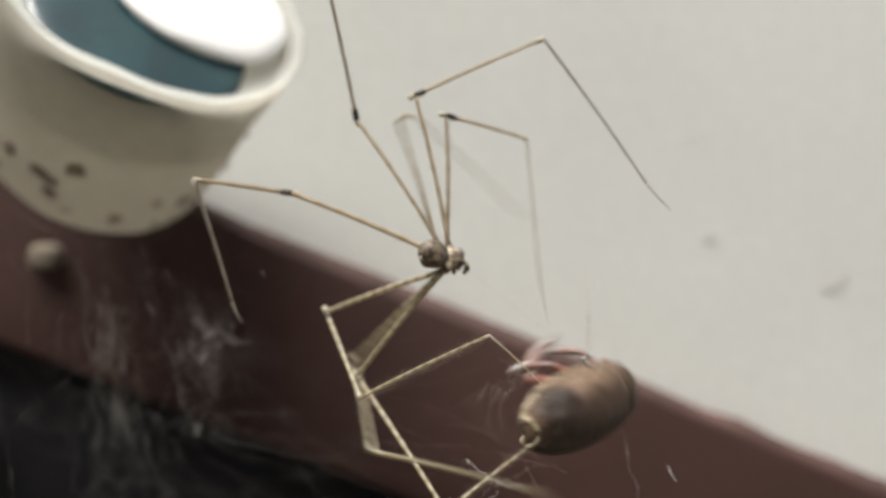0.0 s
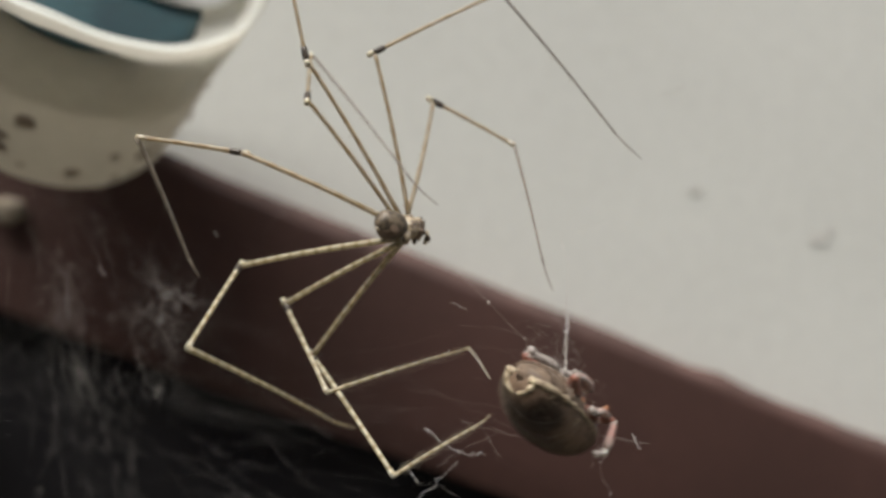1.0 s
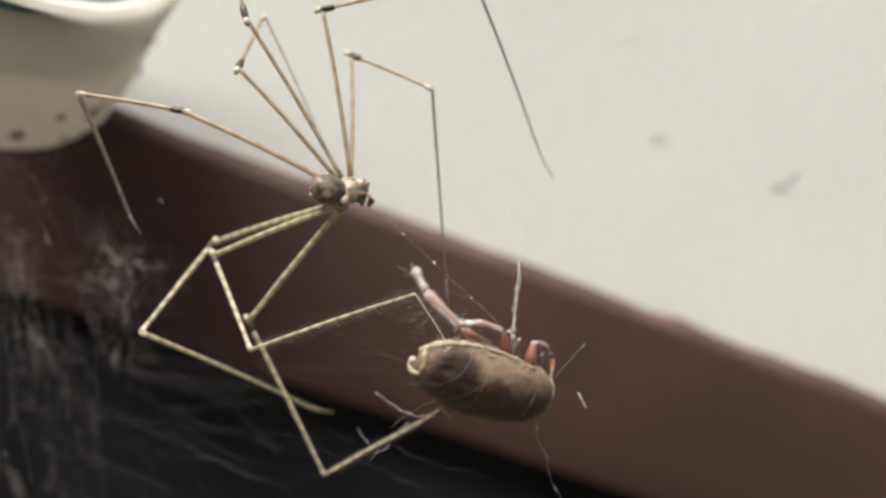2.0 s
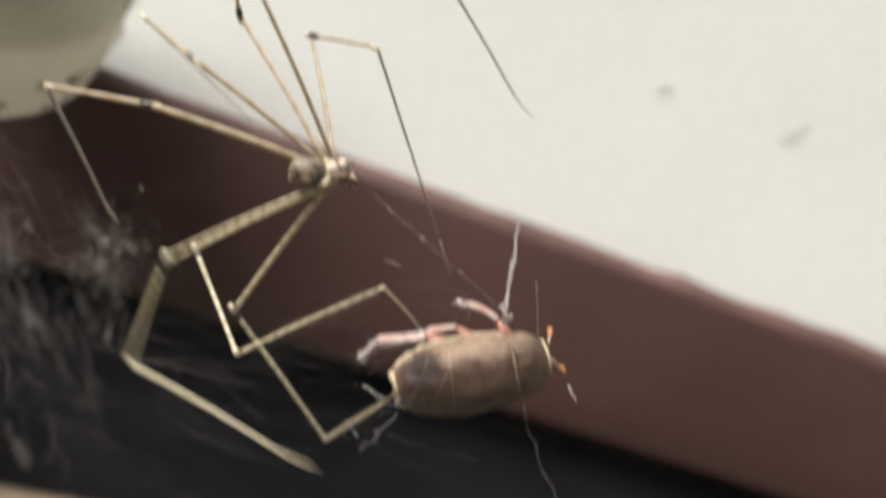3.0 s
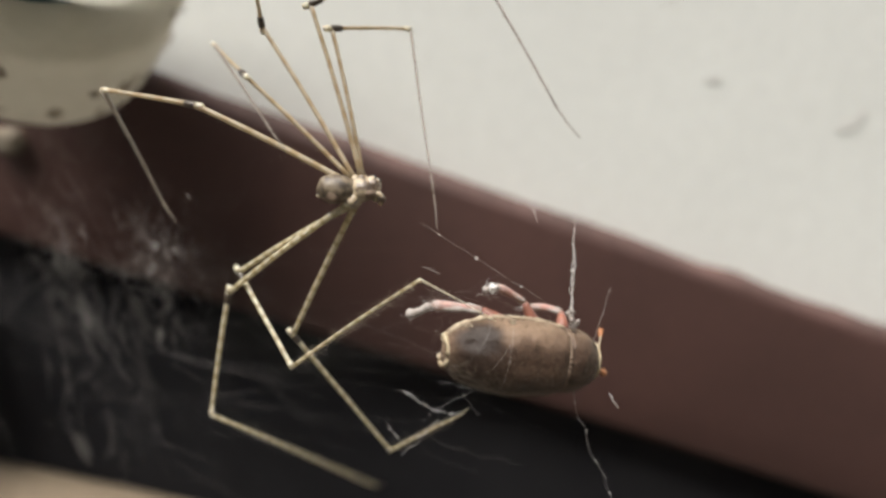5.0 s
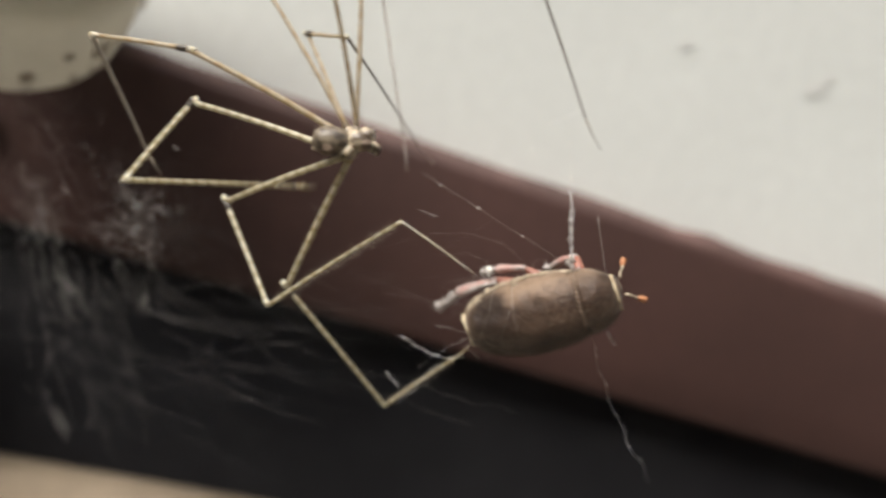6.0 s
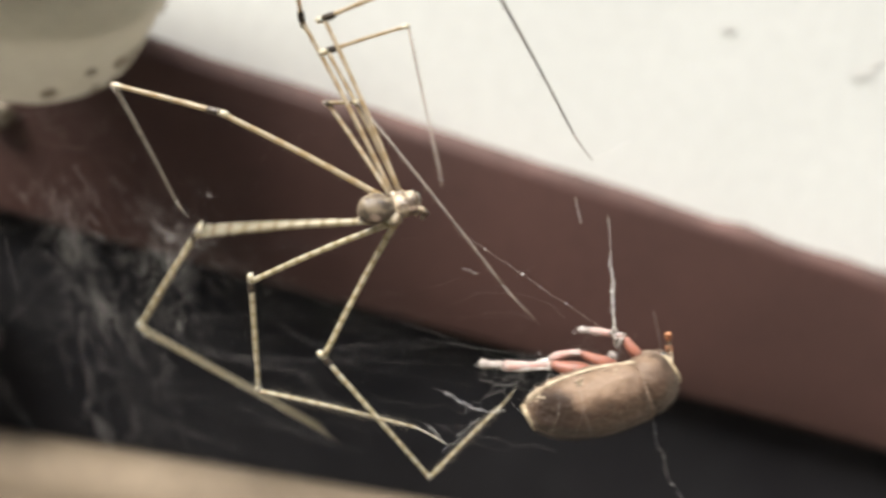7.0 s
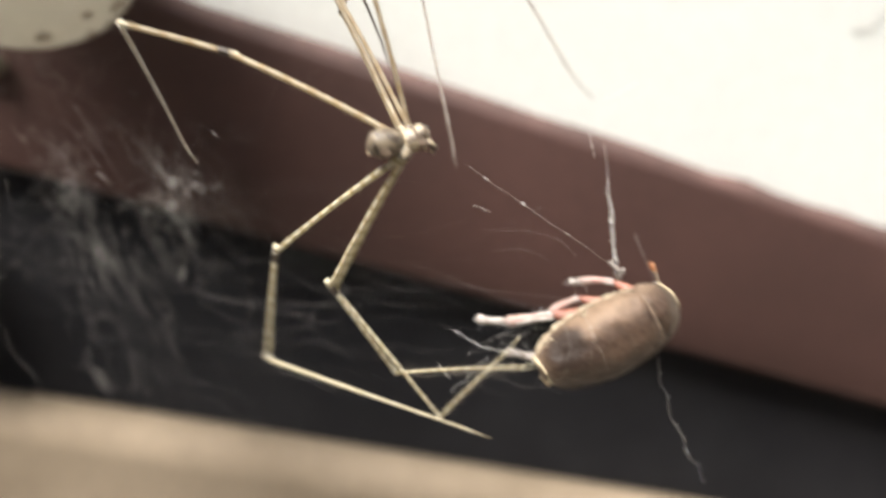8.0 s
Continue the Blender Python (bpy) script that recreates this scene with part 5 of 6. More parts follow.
    swing(LEGS["leg_e"], leg_segments["leg_e"], [
        (0, (-3.8, 3.9, 12.0), (2.6, 8.7, 14.7), (0.4, -9.0, 2.7)),
        (0.1, (-5.2, 9.1, 8.3), (-5.0, 14.2, 15.1), (-4.8, -2.6, 1.7)),
        (0.2, (-6.9, 8.5, 7.6), (-3.3, 13.2, 13.6), (-4.2, -4.4, 1.3)),
        (0.3, (-8.8, 5.7, 7.8), (-4.8, 11.2, 12.9), (-4.0, -6.2, 0.4)),
        (0.4, (-8.3, 5.0, 8.8), (-2.9, 9.9, 13.2), (0.9, -6.0, -0.8)),
        (0.5, (-5.7, 7.0, 9.7), (-0.5, 13.0, 12.8), (6.3, -1.6, -1.4)),
        (0.6, (-5.7, 5.9, 10.4), (0.5, 10.7, 13.6), (5.1, -4.6, -0.8)),
        (0.8, (-7.6, 3.9, 9.9), (-2.7, 8.2, 15.3), (-1.8, -8.3, 1.5)),
        (1, (-8.0, 4.3, 9.4), (-4.3, 9.7, 14.9), (-3.5, -6.9, 1.2)),
        (1.2, (-6.1, 8.8, 8.0), (-4.2, 14.8, 13.6), (-3.4, -2.7, 1.2)),
        (1.5, (-0.6, 7.0, 11.4), (7.0, 10.2, 13.2), (18.3, 1.8, -3.1)),
        (1.75, (-5.7, 5.9, 10.4), (0.5, 10.7, 13.6), (5.1, -4.6, -0.8)),
        (2, (-8.0, 4.3, 9.4), (-4.3, 9.7, 14.9), (-3.5, -6.9, 1.2)),
        (2.3, (-9.3, 2.0, 8.7), (-11.0, 9.3, 12.7), (-4.7, -8.3, 2.1)),
        (2.4, (-2.9, 8.6, 9.9), (0.8, 15.2, 13.7), (8.5, 1.7, -1.2)),
        (2.5, (-0.6, 7.0, 11.4), (7.0, 10.2, 13.2), (18.3, 1.8, -3.1)),
        (2.8, (-8.4, 4.6, 8.9), (-8.6, 12.5, 12.0), (-2.2, -4.9, 1.1)),
        (3, (-9.6, 1.9, 8.4), (-12.7, 9.0, 11.7), (-6.3, -9.8, 3.5)),
        (3.1, (2.5, 12.5, 4.4), (3.2, 4.2, 5.9), (13.7, 1.7, -12.7)),
        (3.2, (2.6, 10.3, 8.4), (9.8, 5.8, 8.0), (18.0, -5.9, -8.1)),
        (3.3, (-5.1, 5.7, 10.8), (0.4, 12.1, 11.8), (6.4, -1.7, -3.6)),
        (3.5, (-7.2, 7.5, 8.2), (-10.3, 14.5, 11.8), (-4.3, -4.0, 2.8)),
        (3.7, (-8.9, 2.4, 9.0), (-11.6, 10.4, 10.3), (-5.7, -9.4, 4.4)),
        (3.8, (3.2, 11.2, 6.9), (10.9, 8.2, 5.2), (13.7, -11.0, -4.1)),
        (3.9, (-5.7, 1.6, 11.6), (-0.6, 7.6, 14.7), (3.5, -10.9, 4.5)),
        (4, (-7.3, 1.3, 10.6), (-5.7, 9.1, 13.3), (-3.2, -10.6, 5.1)),
        (4.2, (-9.5, 2.1, 8.4), (-11.2, 9.9, 11.4), (-2.2, -8.0, 3.4)),
        (4.4, (2.6, 10.3, 8.4), (9.8, 5.8, 8.0), (18.0, -5.9, -8.1)),
        (4.6, (-5.1, 5.7, 10.8), (0.4, 12.1, 11.8), (6.4, -1.7, -3.6)),
        (4.9, (-7.2, 7.5, 8.2), (-10.3, 14.5, 11.8), (-4.3, -4.0, 2.8)),
        (5.1, (-8.9, 2.4, 9.0), (-11.6, 10.4, 10.3), (-5.7, -9.4, 4.4)),
        (5.3, (0.9, 8.5, 10.4), (7.7, 3.7, 8.6), (8.6, -17.0, 2.8)),
        (5.5, (-8.8, 3.1, 9.0), (-14.9, 7.9, 12.4), (-3.4, -6.6, 1.5)),
        (5.7, (-8.8, 2.2, 9.2), (-12.3, 9.8, 11.0), (-3.4, -7.9, 2.6)),
        (5.8, (-1.1, 11.7, 6.8), (1.2, 3.5, 7.9), (12.0, 16.5, -5.4)),
        (6, (-1.6, 10.4, 8.5), (0.6, 2.2, 8.1), (10.9, 15.9, -4.9)),
        (6.5, (-9.3, 1.8, 8.7), (-9.3, 9.6, 12.0), (-5.4, -10.1, 4.3)),
        (7, (-1.6, 11.8, 6.5), (-1.2, 3.4, 7.8), (6.7, -9.8, -7.3)),
        (7.5, (-8.6, 3.4, 9.1), (-8.9, 11.9, 9.7), (-7.0, -9.1, 5.4)),
        (8, (-0.5, 10.1, 8.9), (-1.7, 2.3, 12.1), (6.8, 18.5, 0.8)),
    ])
    swing(LEGS["leg_f"], leg_segments["leg_f"], [
        (0, (0.4, 11.1, -10.3), (-3.6, 2.7, -17.3), (17.0, -2.3, -21.7)),
        (0.1, (-6.0, 12.1, -6.5), (-9.6, 5.8, -15.5), (11.7, 2.2, -16.3)),
        (0.2, (-6.6, 12.0, -6.3), (-11.9, 5.2, -14.1), (8.9, 0.7, -17.8)),
        (0.3, (-8.1, 11.5, -5.3), (-14.4, 4.8, -12.5), (6.4, 4.8, -18.3)),
        (0.4, (-7.6, 12.3, -3.7), (-14.2, 6.0, -11.0), (6.9, 7.3, -15.6)),
        (0.5, (-6.9, 12.9, -0.3), (-15.7, 8.2, -6.1), (5.7, 9.8, -8.3)),
        (0.6, (-5.5, 13.0, 2.7), (-14.8, 8.7, -2.7), (6.7, 9.4, -0.6)),
        (0.7, (-7.9, 12.3, 0.4), (-15.6, 7.1, -6.4), (5.1, 9.6, -11.8)),
        (0.8, (-8.7, 11.9, -1.9), (-16.9, 6.4, -8.1), (2.7, 12.0, -15.3)),
        (1, (-7.8, 11.9, -4.6), (-15.3, 5.7, -10.9), (4.4, 8.5, -19.4)),
        (1.2, (-7.2, 11.3, -6.9), (-14.0, 5.0, -13.8), (3.5, 9.2, -25.7)),
        (1.35, (-6.0, 12.1, -6.5), (-9.6, 5.8, -15.5), (11.7, 2.2, -16.3)),
        (1.45, (-7.6, 8.3, -10.6), (-8.5, -0.6, -17.9), (11.9, -4.8, -23.7)),
        (1.55, (-13.1, 7.4, -0.3), (-16.6, 13.4, -9.6), (-0.2, -0.6, -7.8)),
        (1.7, (-7.9, 12.3, 0.4), (-15.6, 7.1, -6.4), (5.1, 9.6, -11.8)),
        (1.9, (-7.8, 11.9, -4.6), (-15.3, 5.7, -10.9), (4.4, 8.5, -19.4)),
        (2.1, (-7.2, 11.3, -6.9), (-14.0, 5.0, -13.8), (3.5, 9.2, -25.7)),
        (2.3, (-11.5, 7.3, -7.2), (-14.7, 11.5, -17.6), (-4.8, -7.3, -21.4)),
        (2.4, (-7.6, 8.3, -10.6), (-8.5, -0.6, -17.9), (11.9, -4.8, -23.7)),
        (2.5, (-13.1, 7.4, -0.3), (-16.6, 13.4, -9.6), (-0.2, -0.6, -7.8)),
        (2.6, (-10.9, 9.5, 2.6), (-15.8, 1.1, -3.7), (2.1, 12.6, -7.6)),
        (2.8, (-13.8, 6.1, -2.4), (-18.8, 13.0, -10.3), (-6.1, -3.9, -14.5)),
        (3, (-12.1, 5.9, -7.8), (-15.3, 10.3, -18.0), (-2.9, -6.8, -22.2)),
        (3.1, (-7.8, 6.4, -12.0), (-6.4, 3.3, -23.1), (1.8, -15.8, -17.1)),
        (3.2, (-10.3, 10.2, 2.5), (-18.0, 3.2, -2.5), (0.5, 13.6, -6.6)),
        (3.3, (-11.4, 9.1, 2.3), (-16.7, 1.3, -4.5), (1.6, 8.1, -14.0)),
        (3.5, (-13.4, 5.7, -5.2), (-18.3, 8.8, -15.3), (-6.2, 14.2, -32.3)),
        (3.7, (-10.8, 5.5, -10.0), (-13.0, 5.1, -21.4), (3.3, 10.3, -34.4)),
        (3.8, (-12.9, 7.7, -2.2), (-18.2, 11.8, -11.7), (-2.2, -2.6, -9.8)),
        (3.9, (-11.7, 8.7, 2.5), (-16.0, -0.3, -3.3), (0.9, 11.9, -8.8)),
        (4, (-13.6, 6.1, 1.7), (-19.8, 10.6, -7.1), (-3.1, -2.6, -10.8)),
        (4.2, (-14.6, 3.2, -4.3), (-20.0, 6.9, -13.9), (-7.2, -10.2, -16.6)),
        (4.35, (-10.8, 5.5, -10.0), (-13.0, 5.1, -21.4), (3.3, 10.3, -34.4)),
        (4.45, (-7.8, 6.4, -12.0), (-6.4, 3.3, -23.1), (1.8, -15.8, -17.1)),
        (4.55, (-10.3, 10.2, 2.5), (-18.0, 3.2, -2.5), (0.5, 13.6, -6.6)),
        (4.7, (-11.4, 9.1, 2.3), (-16.7, 1.3, -4.5), (1.6, 8.1, -14.0)),
        (4.85, (-13.4, 5.7, -5.2), (-18.3, 8.8, -15.3), (-6.2, 14.2, -32.3)),
        (5, (-10.8, 5.5, -10.0), (-13.0, 5.1, -21.4), (3.3, 10.3, -34.4)),
        (5.12, (-12.9, 7.7, -2.2), (-18.2, 11.8, -11.7), (-2.2, -2.6, -9.8)),
        (5.22, (-11.7, 8.7, 2.5), (-16.0, -0.3, -3.3), (0.9, 11.9, -8.8)),
        (5.3, (-11.7, 8.6, 2.8), (-17.4, -0.6, -1.5), (-2.1, -15.6, 1.3)),
        (5.5, (-14.4, 3.9, -4.0), (-19.9, 6.6, -13.8), (-5.8, -9.4, -17.4)),
        (5.7, (-11.1, 5.1, -9.9), (-13.0, 7.6, -21.0), (4.3, -4.8, -24.7)),
        (5.8, (-6.5, 9.5, -10.2), (-5.7, 4.4, -20.6), (9.0, -10.8, -16.2)),
        (5.9, (-13.6, 6.5, -2.3), (-19.3, 11.4, -11.1), (-4.6, -4.4, -9.6)),
        (6, (-11.9, 8.2, 3.0), (-17.0, -1.0, -1.8), (-1.1, 13.1, -5.9)),
        (6.2, (-14.2, 5.2, -2.9), (-19.4, 12.0, -10.7), (-3.3, -0.5, -17.8)),
        (6.3, (-9.3, 6.4, -10.9), (-7.8, 5.0, -22.3), (11.6, -4.3, -23.9)),
        (6.5, (-13.6, 4.2, -6.3), (-16.1, 6.6, -17.4), (-0.5, -8.2, -19.5)),
        (6.7, (-13.6, 6.7, -1.2), (-19.4, 11.7, -9.9), (-7.4, -6.1, -8.0)),
        (6.8, (-10.5, 10.1, 1.9), (-19.0, 2.6, -0.7), (-1.1, 13.1, -6.9)),
        (7, (-14.6, 4.5, -0.7), (-20.4, 9.1, -9.6), (-5.4, 8.8, -25.1)),
        (7.1, (-10.2, 5.7, -10.4), (-10.7, 6.9, -21.9), (6.4, -5.6, -26.2)),
        (7.2, (-8.7, 6.4, -11.3), (-9.1, -0.3, -20.8), (9.9, -8.8, -26.7)),
        (7.3, (-10.9, 4.5, -10.4), (-11.5, 3.1, -21.9), (6.7, -7.8, -25.8)),
        (7.4, (-12.5, 5.1, -7.8), (-13.9, 5.7, -19.3), (3.9, -5.0, -25.4)),
        (7.5, (-13.9, 6.0, -1.6), (-18.2, 9.8, -11.7), (-1.8, -4.3, -12.4)),
        (7.6, (-10.8, 9.6, 2.9), (-17.8, 1.0, -0.4), (1.4, 7.7, -7.8)),
        (7.7, (-12.3, 8.0, 2.2), (-19.2, 13.6, -5.3), (-7.4, -4.0, -9.5)),
        (7.8, (-13.5, 6.7, 0.8), (-20.8, 11.9, -6.5), (-11.7, -7.3, -10.2)),
        (7.9, (-12.8, 7.2, -4.5), (-17.7, 12.4, -13.6), (-5.1, -4.2, -19.3)),
        (8, (-9.9, 7.2, -9.6), (-12.0, 9.3, -20.8), (3.8, -4.1, -27.0)),
    ])
    swing(LEGS["leg_g"], leg_segments["leg_g"], [
        (0, (-2.8, 12.4, -5.8), (-4.2, 4.4, -13.0), (-2.7, -8.4, -6.4), (3.2, -9.4, -9.9)),
        (0.5, (-2.1, 12.1, -6.6), (-3.7, 4.0, -13.6), (-1.8, -9.3, -8.1), (4.3, -9.4, -11.2)),
        (1, (-3.0, 11.4, -7.7), (-4.0, 2.8, -14.2), (9.5, -0.5, -10.1), (6.0, -6.2, -11.9)),
        (2.5, (-9.5, 8.5, -6.1), (-7.7, 0.1, -12.8), (1.3, -9.4, -6.6), (6.3, -8.0, -11.2)),
        (3, (-9.4, 7.7, -7.4), (-7.4, -0.4, -14.4), (2.0, -8.8, -7.3), (6.3, -6.3, -12.1)),
        (3.5, (-8.6, 8.2, -7.9), (-6.6, -0.6, -14.0), (1.3, -9.3, -5.6), (6.0, -7.4, -10.4)),
        (4, (-10.3, 6.0, -8.0), (-6.8, -2.4, -14.0), (3.1, -9.3, -6.1), (7.6, -7.7, -11.1)),
        (5.5, (-9.6, 6.5, -8.4), (-5.1, -1.3, -14.5), (4.5, -7.0, -5.3), (10.6, -7.9, -8.3)),
        (6, (-10.0, 8.1, -5.8), (-7.4, 0.9, -13.5), (2.9, -5.5, -5.7), (8.0, -7.6, -9.8)),
        (6.5, (-10.6, 7.1, -6.1), (-8.7, -1.1, -12.9), (1.5, -8.0, -5.3), (7.1, -8.0, -9.2)),
        (7, (-11.0, 6.3, -6.4), (-11.8, 7.0, -17.2), (0.4, 0.3, -20.8), (0.7, -6.2, -18.4)),
        (7.1, (-9.7, 4.3, -9.9), (-8.2, 3.4, -20.6), (5.2, -2.0, -19.9), (4.7, -7.7, -16.1)),
        (7.2, (-9.0, 2.9, -11.2), (-6.3, 4.2, -21.6), (3.1, -5.5, -16.4), (7.0, -0.8, -19.8)),
        (7.3, (-8.4, 4.6, -11.0), (-6.2, 2.5, -21.4), (2.4, -8.6, -18.3), (6.2, -4.4, -22.2)),
        (7.4, (-7.5, 3.2, -12.3), (-3.3, 2.2, -22.2), (4.8, -8.8, -17.6), (8.9, -4.5, -21.2)),
        (7.5, (-9.7, 4.9, -9.6), (-7.6, 3.8, -20.2), (1.9, -6.4, -16.6), (6.4, -3.0, -20.5)),
        (7.6, (-10.6, 6.9, -6.5), (-9.9, 7.1, -17.4), (2.0, -0.0, -13.3), (1.3, -6.1, -10.0)),
        (7.7, (-10.5, 7.0, -6.5), (-9.4, 6.7, -17.3), (1.8, -1.4, -13.1), (1.0, -7.4, -9.8)),
        (7.8, (-10.1, 7.0, -7.3), (-11.4, 7.8, -18.1), (-4.3, -4.7, -19.5), (-1.4, -0.3, -24.0)),
        (7.9, (-8.5, 5.0, -10.7), (-3.8, 4.4, -20.4), (4.0, -5.8, -13.8), (8.1, -1.0, -16.7)),
        (8, (-6.3, 4.3, -12.6), (-1.8, 3.0, -22.3), (5.1, -8.7, -17.5), (10.0, -5.1, -20.7)),
    ])
    swing(LEGS["leg_h"], leg_segments["leg_h"], [
        (0, (-0.2, 9.8, -11.5), (0.9, -2.3, -21.5), (11.2, -4.1, -15.1)),
        (0.5, (0.1, 9.5, -11.8), (-1.9, -3.9, -19.8), (8.3, -6.9, -13.7)),
        (1, (-1.1, 9.1, -12.1), (-3.0, -4.9, -19.2), (8.7, -4.4, -15.6)),
        (2.5, (-6.7, 6.1, -12.0), (1.6, 7.4, -25.4), (10.3, 2.2, -18.5)),
        (3, (-6.7, 5.2, -12.5), (1.4, 5.2, -26.1), (5.1, -3.6, -18.3)),
        (3.5, (-5.5, 5.5, -13.0), (3.2, 4.2, -26.1), (8.0, -3.7, -18.1)),
        (4, (-6.7, 3.3, -13.2), (2.0, 3.3, -26.3), (9.3, -2.6, -18.5)),
        (5.5, (-4.9, 4.2, -13.8), (3.8, 5.7, -26.8), (9.3, -2.4, -19.4)),
        (6, (-5.5, 4.9, -13.3), (3.0, 5.6, -26.6), (9.9, -0.9, -18.8)),
        (6.5, (-5.9, 3.0, -13.7), (2.7, 3.1, -26.8), (10.0, -1.8, -18.3)),
        (7, (-6.4, 3.3, -13.4), (1.4, 0.7, -26.8), (9.1, -2.4, -17.8)),
        (7.5, (-5.6, 3.2, -13.8), (1.8, 0.1, -27.4), (11.2, -0.1, -19.5)),
        (8, (-5.9, 4.6, -13.2), (1.1, 0.5, -26.7), (7.3, -4.5, -17.5)),
    ])
    walk(beetle, [
        (0, pose(0.01203, -0.00177, -0.01336, 98.6, -11.3, 36.7)),
        (0.1, pose(0.01320, -0.00200, -0.01535, 175.2, 5.9, 66.1)),
        (0.2, pose(0.01381, -0.00200, -0.01586, 177.0, 9.0, 75.4)),
        (0.3, pose(0.01311, -0.00200, -0.01570, 178.3, 11.5, 81.9)),
        (0.4, pose(0.01306, -0.00200, -0.01553, 177.1, 14.1, 79.1)),
        (0.5, pose(0.01217, -0.00200, -0.01569, 168.5, 23.9, 74.1)),
        (0.6, pose(0.01173, -0.00175, -0.01432, 131.1, 31.3, 47.9)),
        (0.7, pose(0.01205, -0.00170, -0.01718, 108.6, 4.5, 48.4)),
        (0.8, pose(0.01160, -0.00174, -0.01445, 176.2, 47.8, 78.8)),
        (0.9, pose(0.01155, -0.00177, -0.01547, -173.0, 50.5, 64.2)),
        (1, pose(0.01282, -0.00173, -0.01671, -163.9, 35.7, 55.9)),
        (1.1, pose(0.01473, -0.00176, -0.01596, -170.2, 52.7, 86.3)),
        (1.2, pose(0.01163, -0.00177, -0.01721, 167.7, 53.7, 78.6)),
        (1.75, pose(0.01210, -0.00190, -0.01620, 139.8, 35.9, 37.5)),
        (2.3, pose(0.01157, -0.00191, -0.01864, 131.9, 10.7, 13.3)),
        (2.4, pose(0.01191, -0.00178, -0.01680, 135.6, 12.7, 35.0)),
        (2.5, pose(0.01227, -0.00175, -0.01807, 129.9, 8.4, 39.1)),
        (2.8, pose(0.01255, -0.00183, -0.01641, 121.0, 22.6, 27.9)),
        (2.9, pose(0.01242, -0.00202, -0.01443, 84.3, 7.1, -2.2)),
        (3, pose(0.01180, -0.00199, -0.01704, 97.6, -8.2, 1.9)),
        (3.5, pose(0.01323, -0.00200, -0.01609, 93.3, -2.2, 0.6)),
        (3.7, pose(0.01274, -0.00205, -0.01543, 100.3, 7.1, -6.9)),
        (3.8, pose(0.01334, -0.00186, -0.01682, 112.5, 10.6, 20.6)),
        (4, pose(0.01326, -0.00188, -0.01821, 131.6, 15.8, 17.5)),
        (4.2, pose(0.01253, -0.00184, -0.01809, 128.9, 9.4, 23.6)),
        (5.3, pose(0.01254, -0.00199, -0.01443, 89.2, 6.4, 1.8)),
        (5.4, pose(0.01233, -0.00197, -0.01668, 86.7, -3.1, 3.7)),
        (5.5, pose(0.01355, -0.00195, -0.01666, 85.3, -19.8, 7.8)),
        (5.6, pose(0.01260, -0.00194, -0.01644, 85.8, -22.9, 8.7)),
        (5.7, pose(0.01280, -0.00196, -0.01585, 87.7, -15.2, 6.2)),
        (5.8, pose(0.01320, -0.00197, -0.01519, 89.7, -7.4, 3.8)),
        (5.9, pose(0.01460, -0.00206, -0.01571, 91.5, -8.1, -9.4)),
        (6, pose(0.01444, -0.00208, -0.01641, 97.1, -15.7, -12.7)),
        (6.1, pose(0.01412, -0.00200, -0.01684, 93.8, -17.0, 0.7)),
        (6.2, pose(0.01391, -0.00195, -0.01650, 96.4, -16.0, 7.2)),
        (6.3, pose(0.01307, -0.00194, -0.01674, 94.5, -21.4, 8.6)),
        (6.4, pose(0.01509, -0.00196, -0.01689, 96.5, -16.2, 6.1)),
        (6.5, pose(0.01466, -0.00203, -0.01688, 102.4, -23.1, -4.7)),
        (6.6, pose(0.01372, -0.00202, -0.01765, 102.1, -19.1, -3.4)),
        (6.8, pose(0.01648, -0.00192, -0.01818, 97.9, -17.7, 12.7)),
        (7, pose(0.01577, -0.00202, -0.01866, 116.6, -15.6, -3.2)),
        (7.2, pose(0.01529, -0.00198, -0.01760, 112.9, -16.9, 2.4)),
        (7.4, pose(0.01550, -0.00194, -0.02004, 104.4, -13.1, 9.2)),
        (7.5, pose(0.01776, -0.00193, -0.01973, 101.7, -15.9, 10.3)),
        (7.6, pose(0.01772, -0.00195, -0.02059, 99.5, -13.3, 7.2)),
        (7.8, pose(0.01682, -0.00195, -0.01954, 94.4, -16.6, 8.0)),
        (8, pose(0.01547, -0.00193, -0.01886, 91.0, -20.8, 11.4)),
    ])
    nod = [(0, 10), (1.2, 18), (2.5, 12), (3.5, 6), (4.2, 14), (5.3, 4), (6.0, 8), (6.3, 16), (7.0, 20), (8.0, 24)]
    walk(beetle_shield, [(t, pose(CASE_FRONT, 0, 0.0016, 0, a, 0)) for t, a in nod])
    feeler_root = Vector((0.0037, 0.0008, -0.0022))
    for name, side, rows in (("left", 1, [(0, (0.3, 0.2, -0.9)), (3.5, (0.4, 0.1, -0.9)), (3.7, (0.5, 0.8, -0.2)), (4.0, (0.3, 0.4, -0.9)), (6.0, (0.4, 0.4, -0.8)),
                                          (6.2, (0.45, 0.9, 0.0)), (6.5, (0.3, 0.95, -0.1)), (8.0, (0.15, 0.95, -0.25))]),
                             ("right", -1, [(0, (0.5, -0.4, -0.7)), (2.8, (0.6, -0.5, -0.6)), (2.9, (0.5, -0.85, -0.1)), (3.5, (0.8, -0.5, -0.2)), (4.2, (0.5, -0.5, -0.7)),
                                            (5.3, (0.75, -0.65, 0.0)), (5.9, (0.75, -0.6, 0.0)), (6.3, (0.4, -0.3, -0.85)), (8.0, (0.4, -0.3, -0.85))])):
        at = Vector((feeler_root.x, feeler_root.y * side, feeler_root.z))
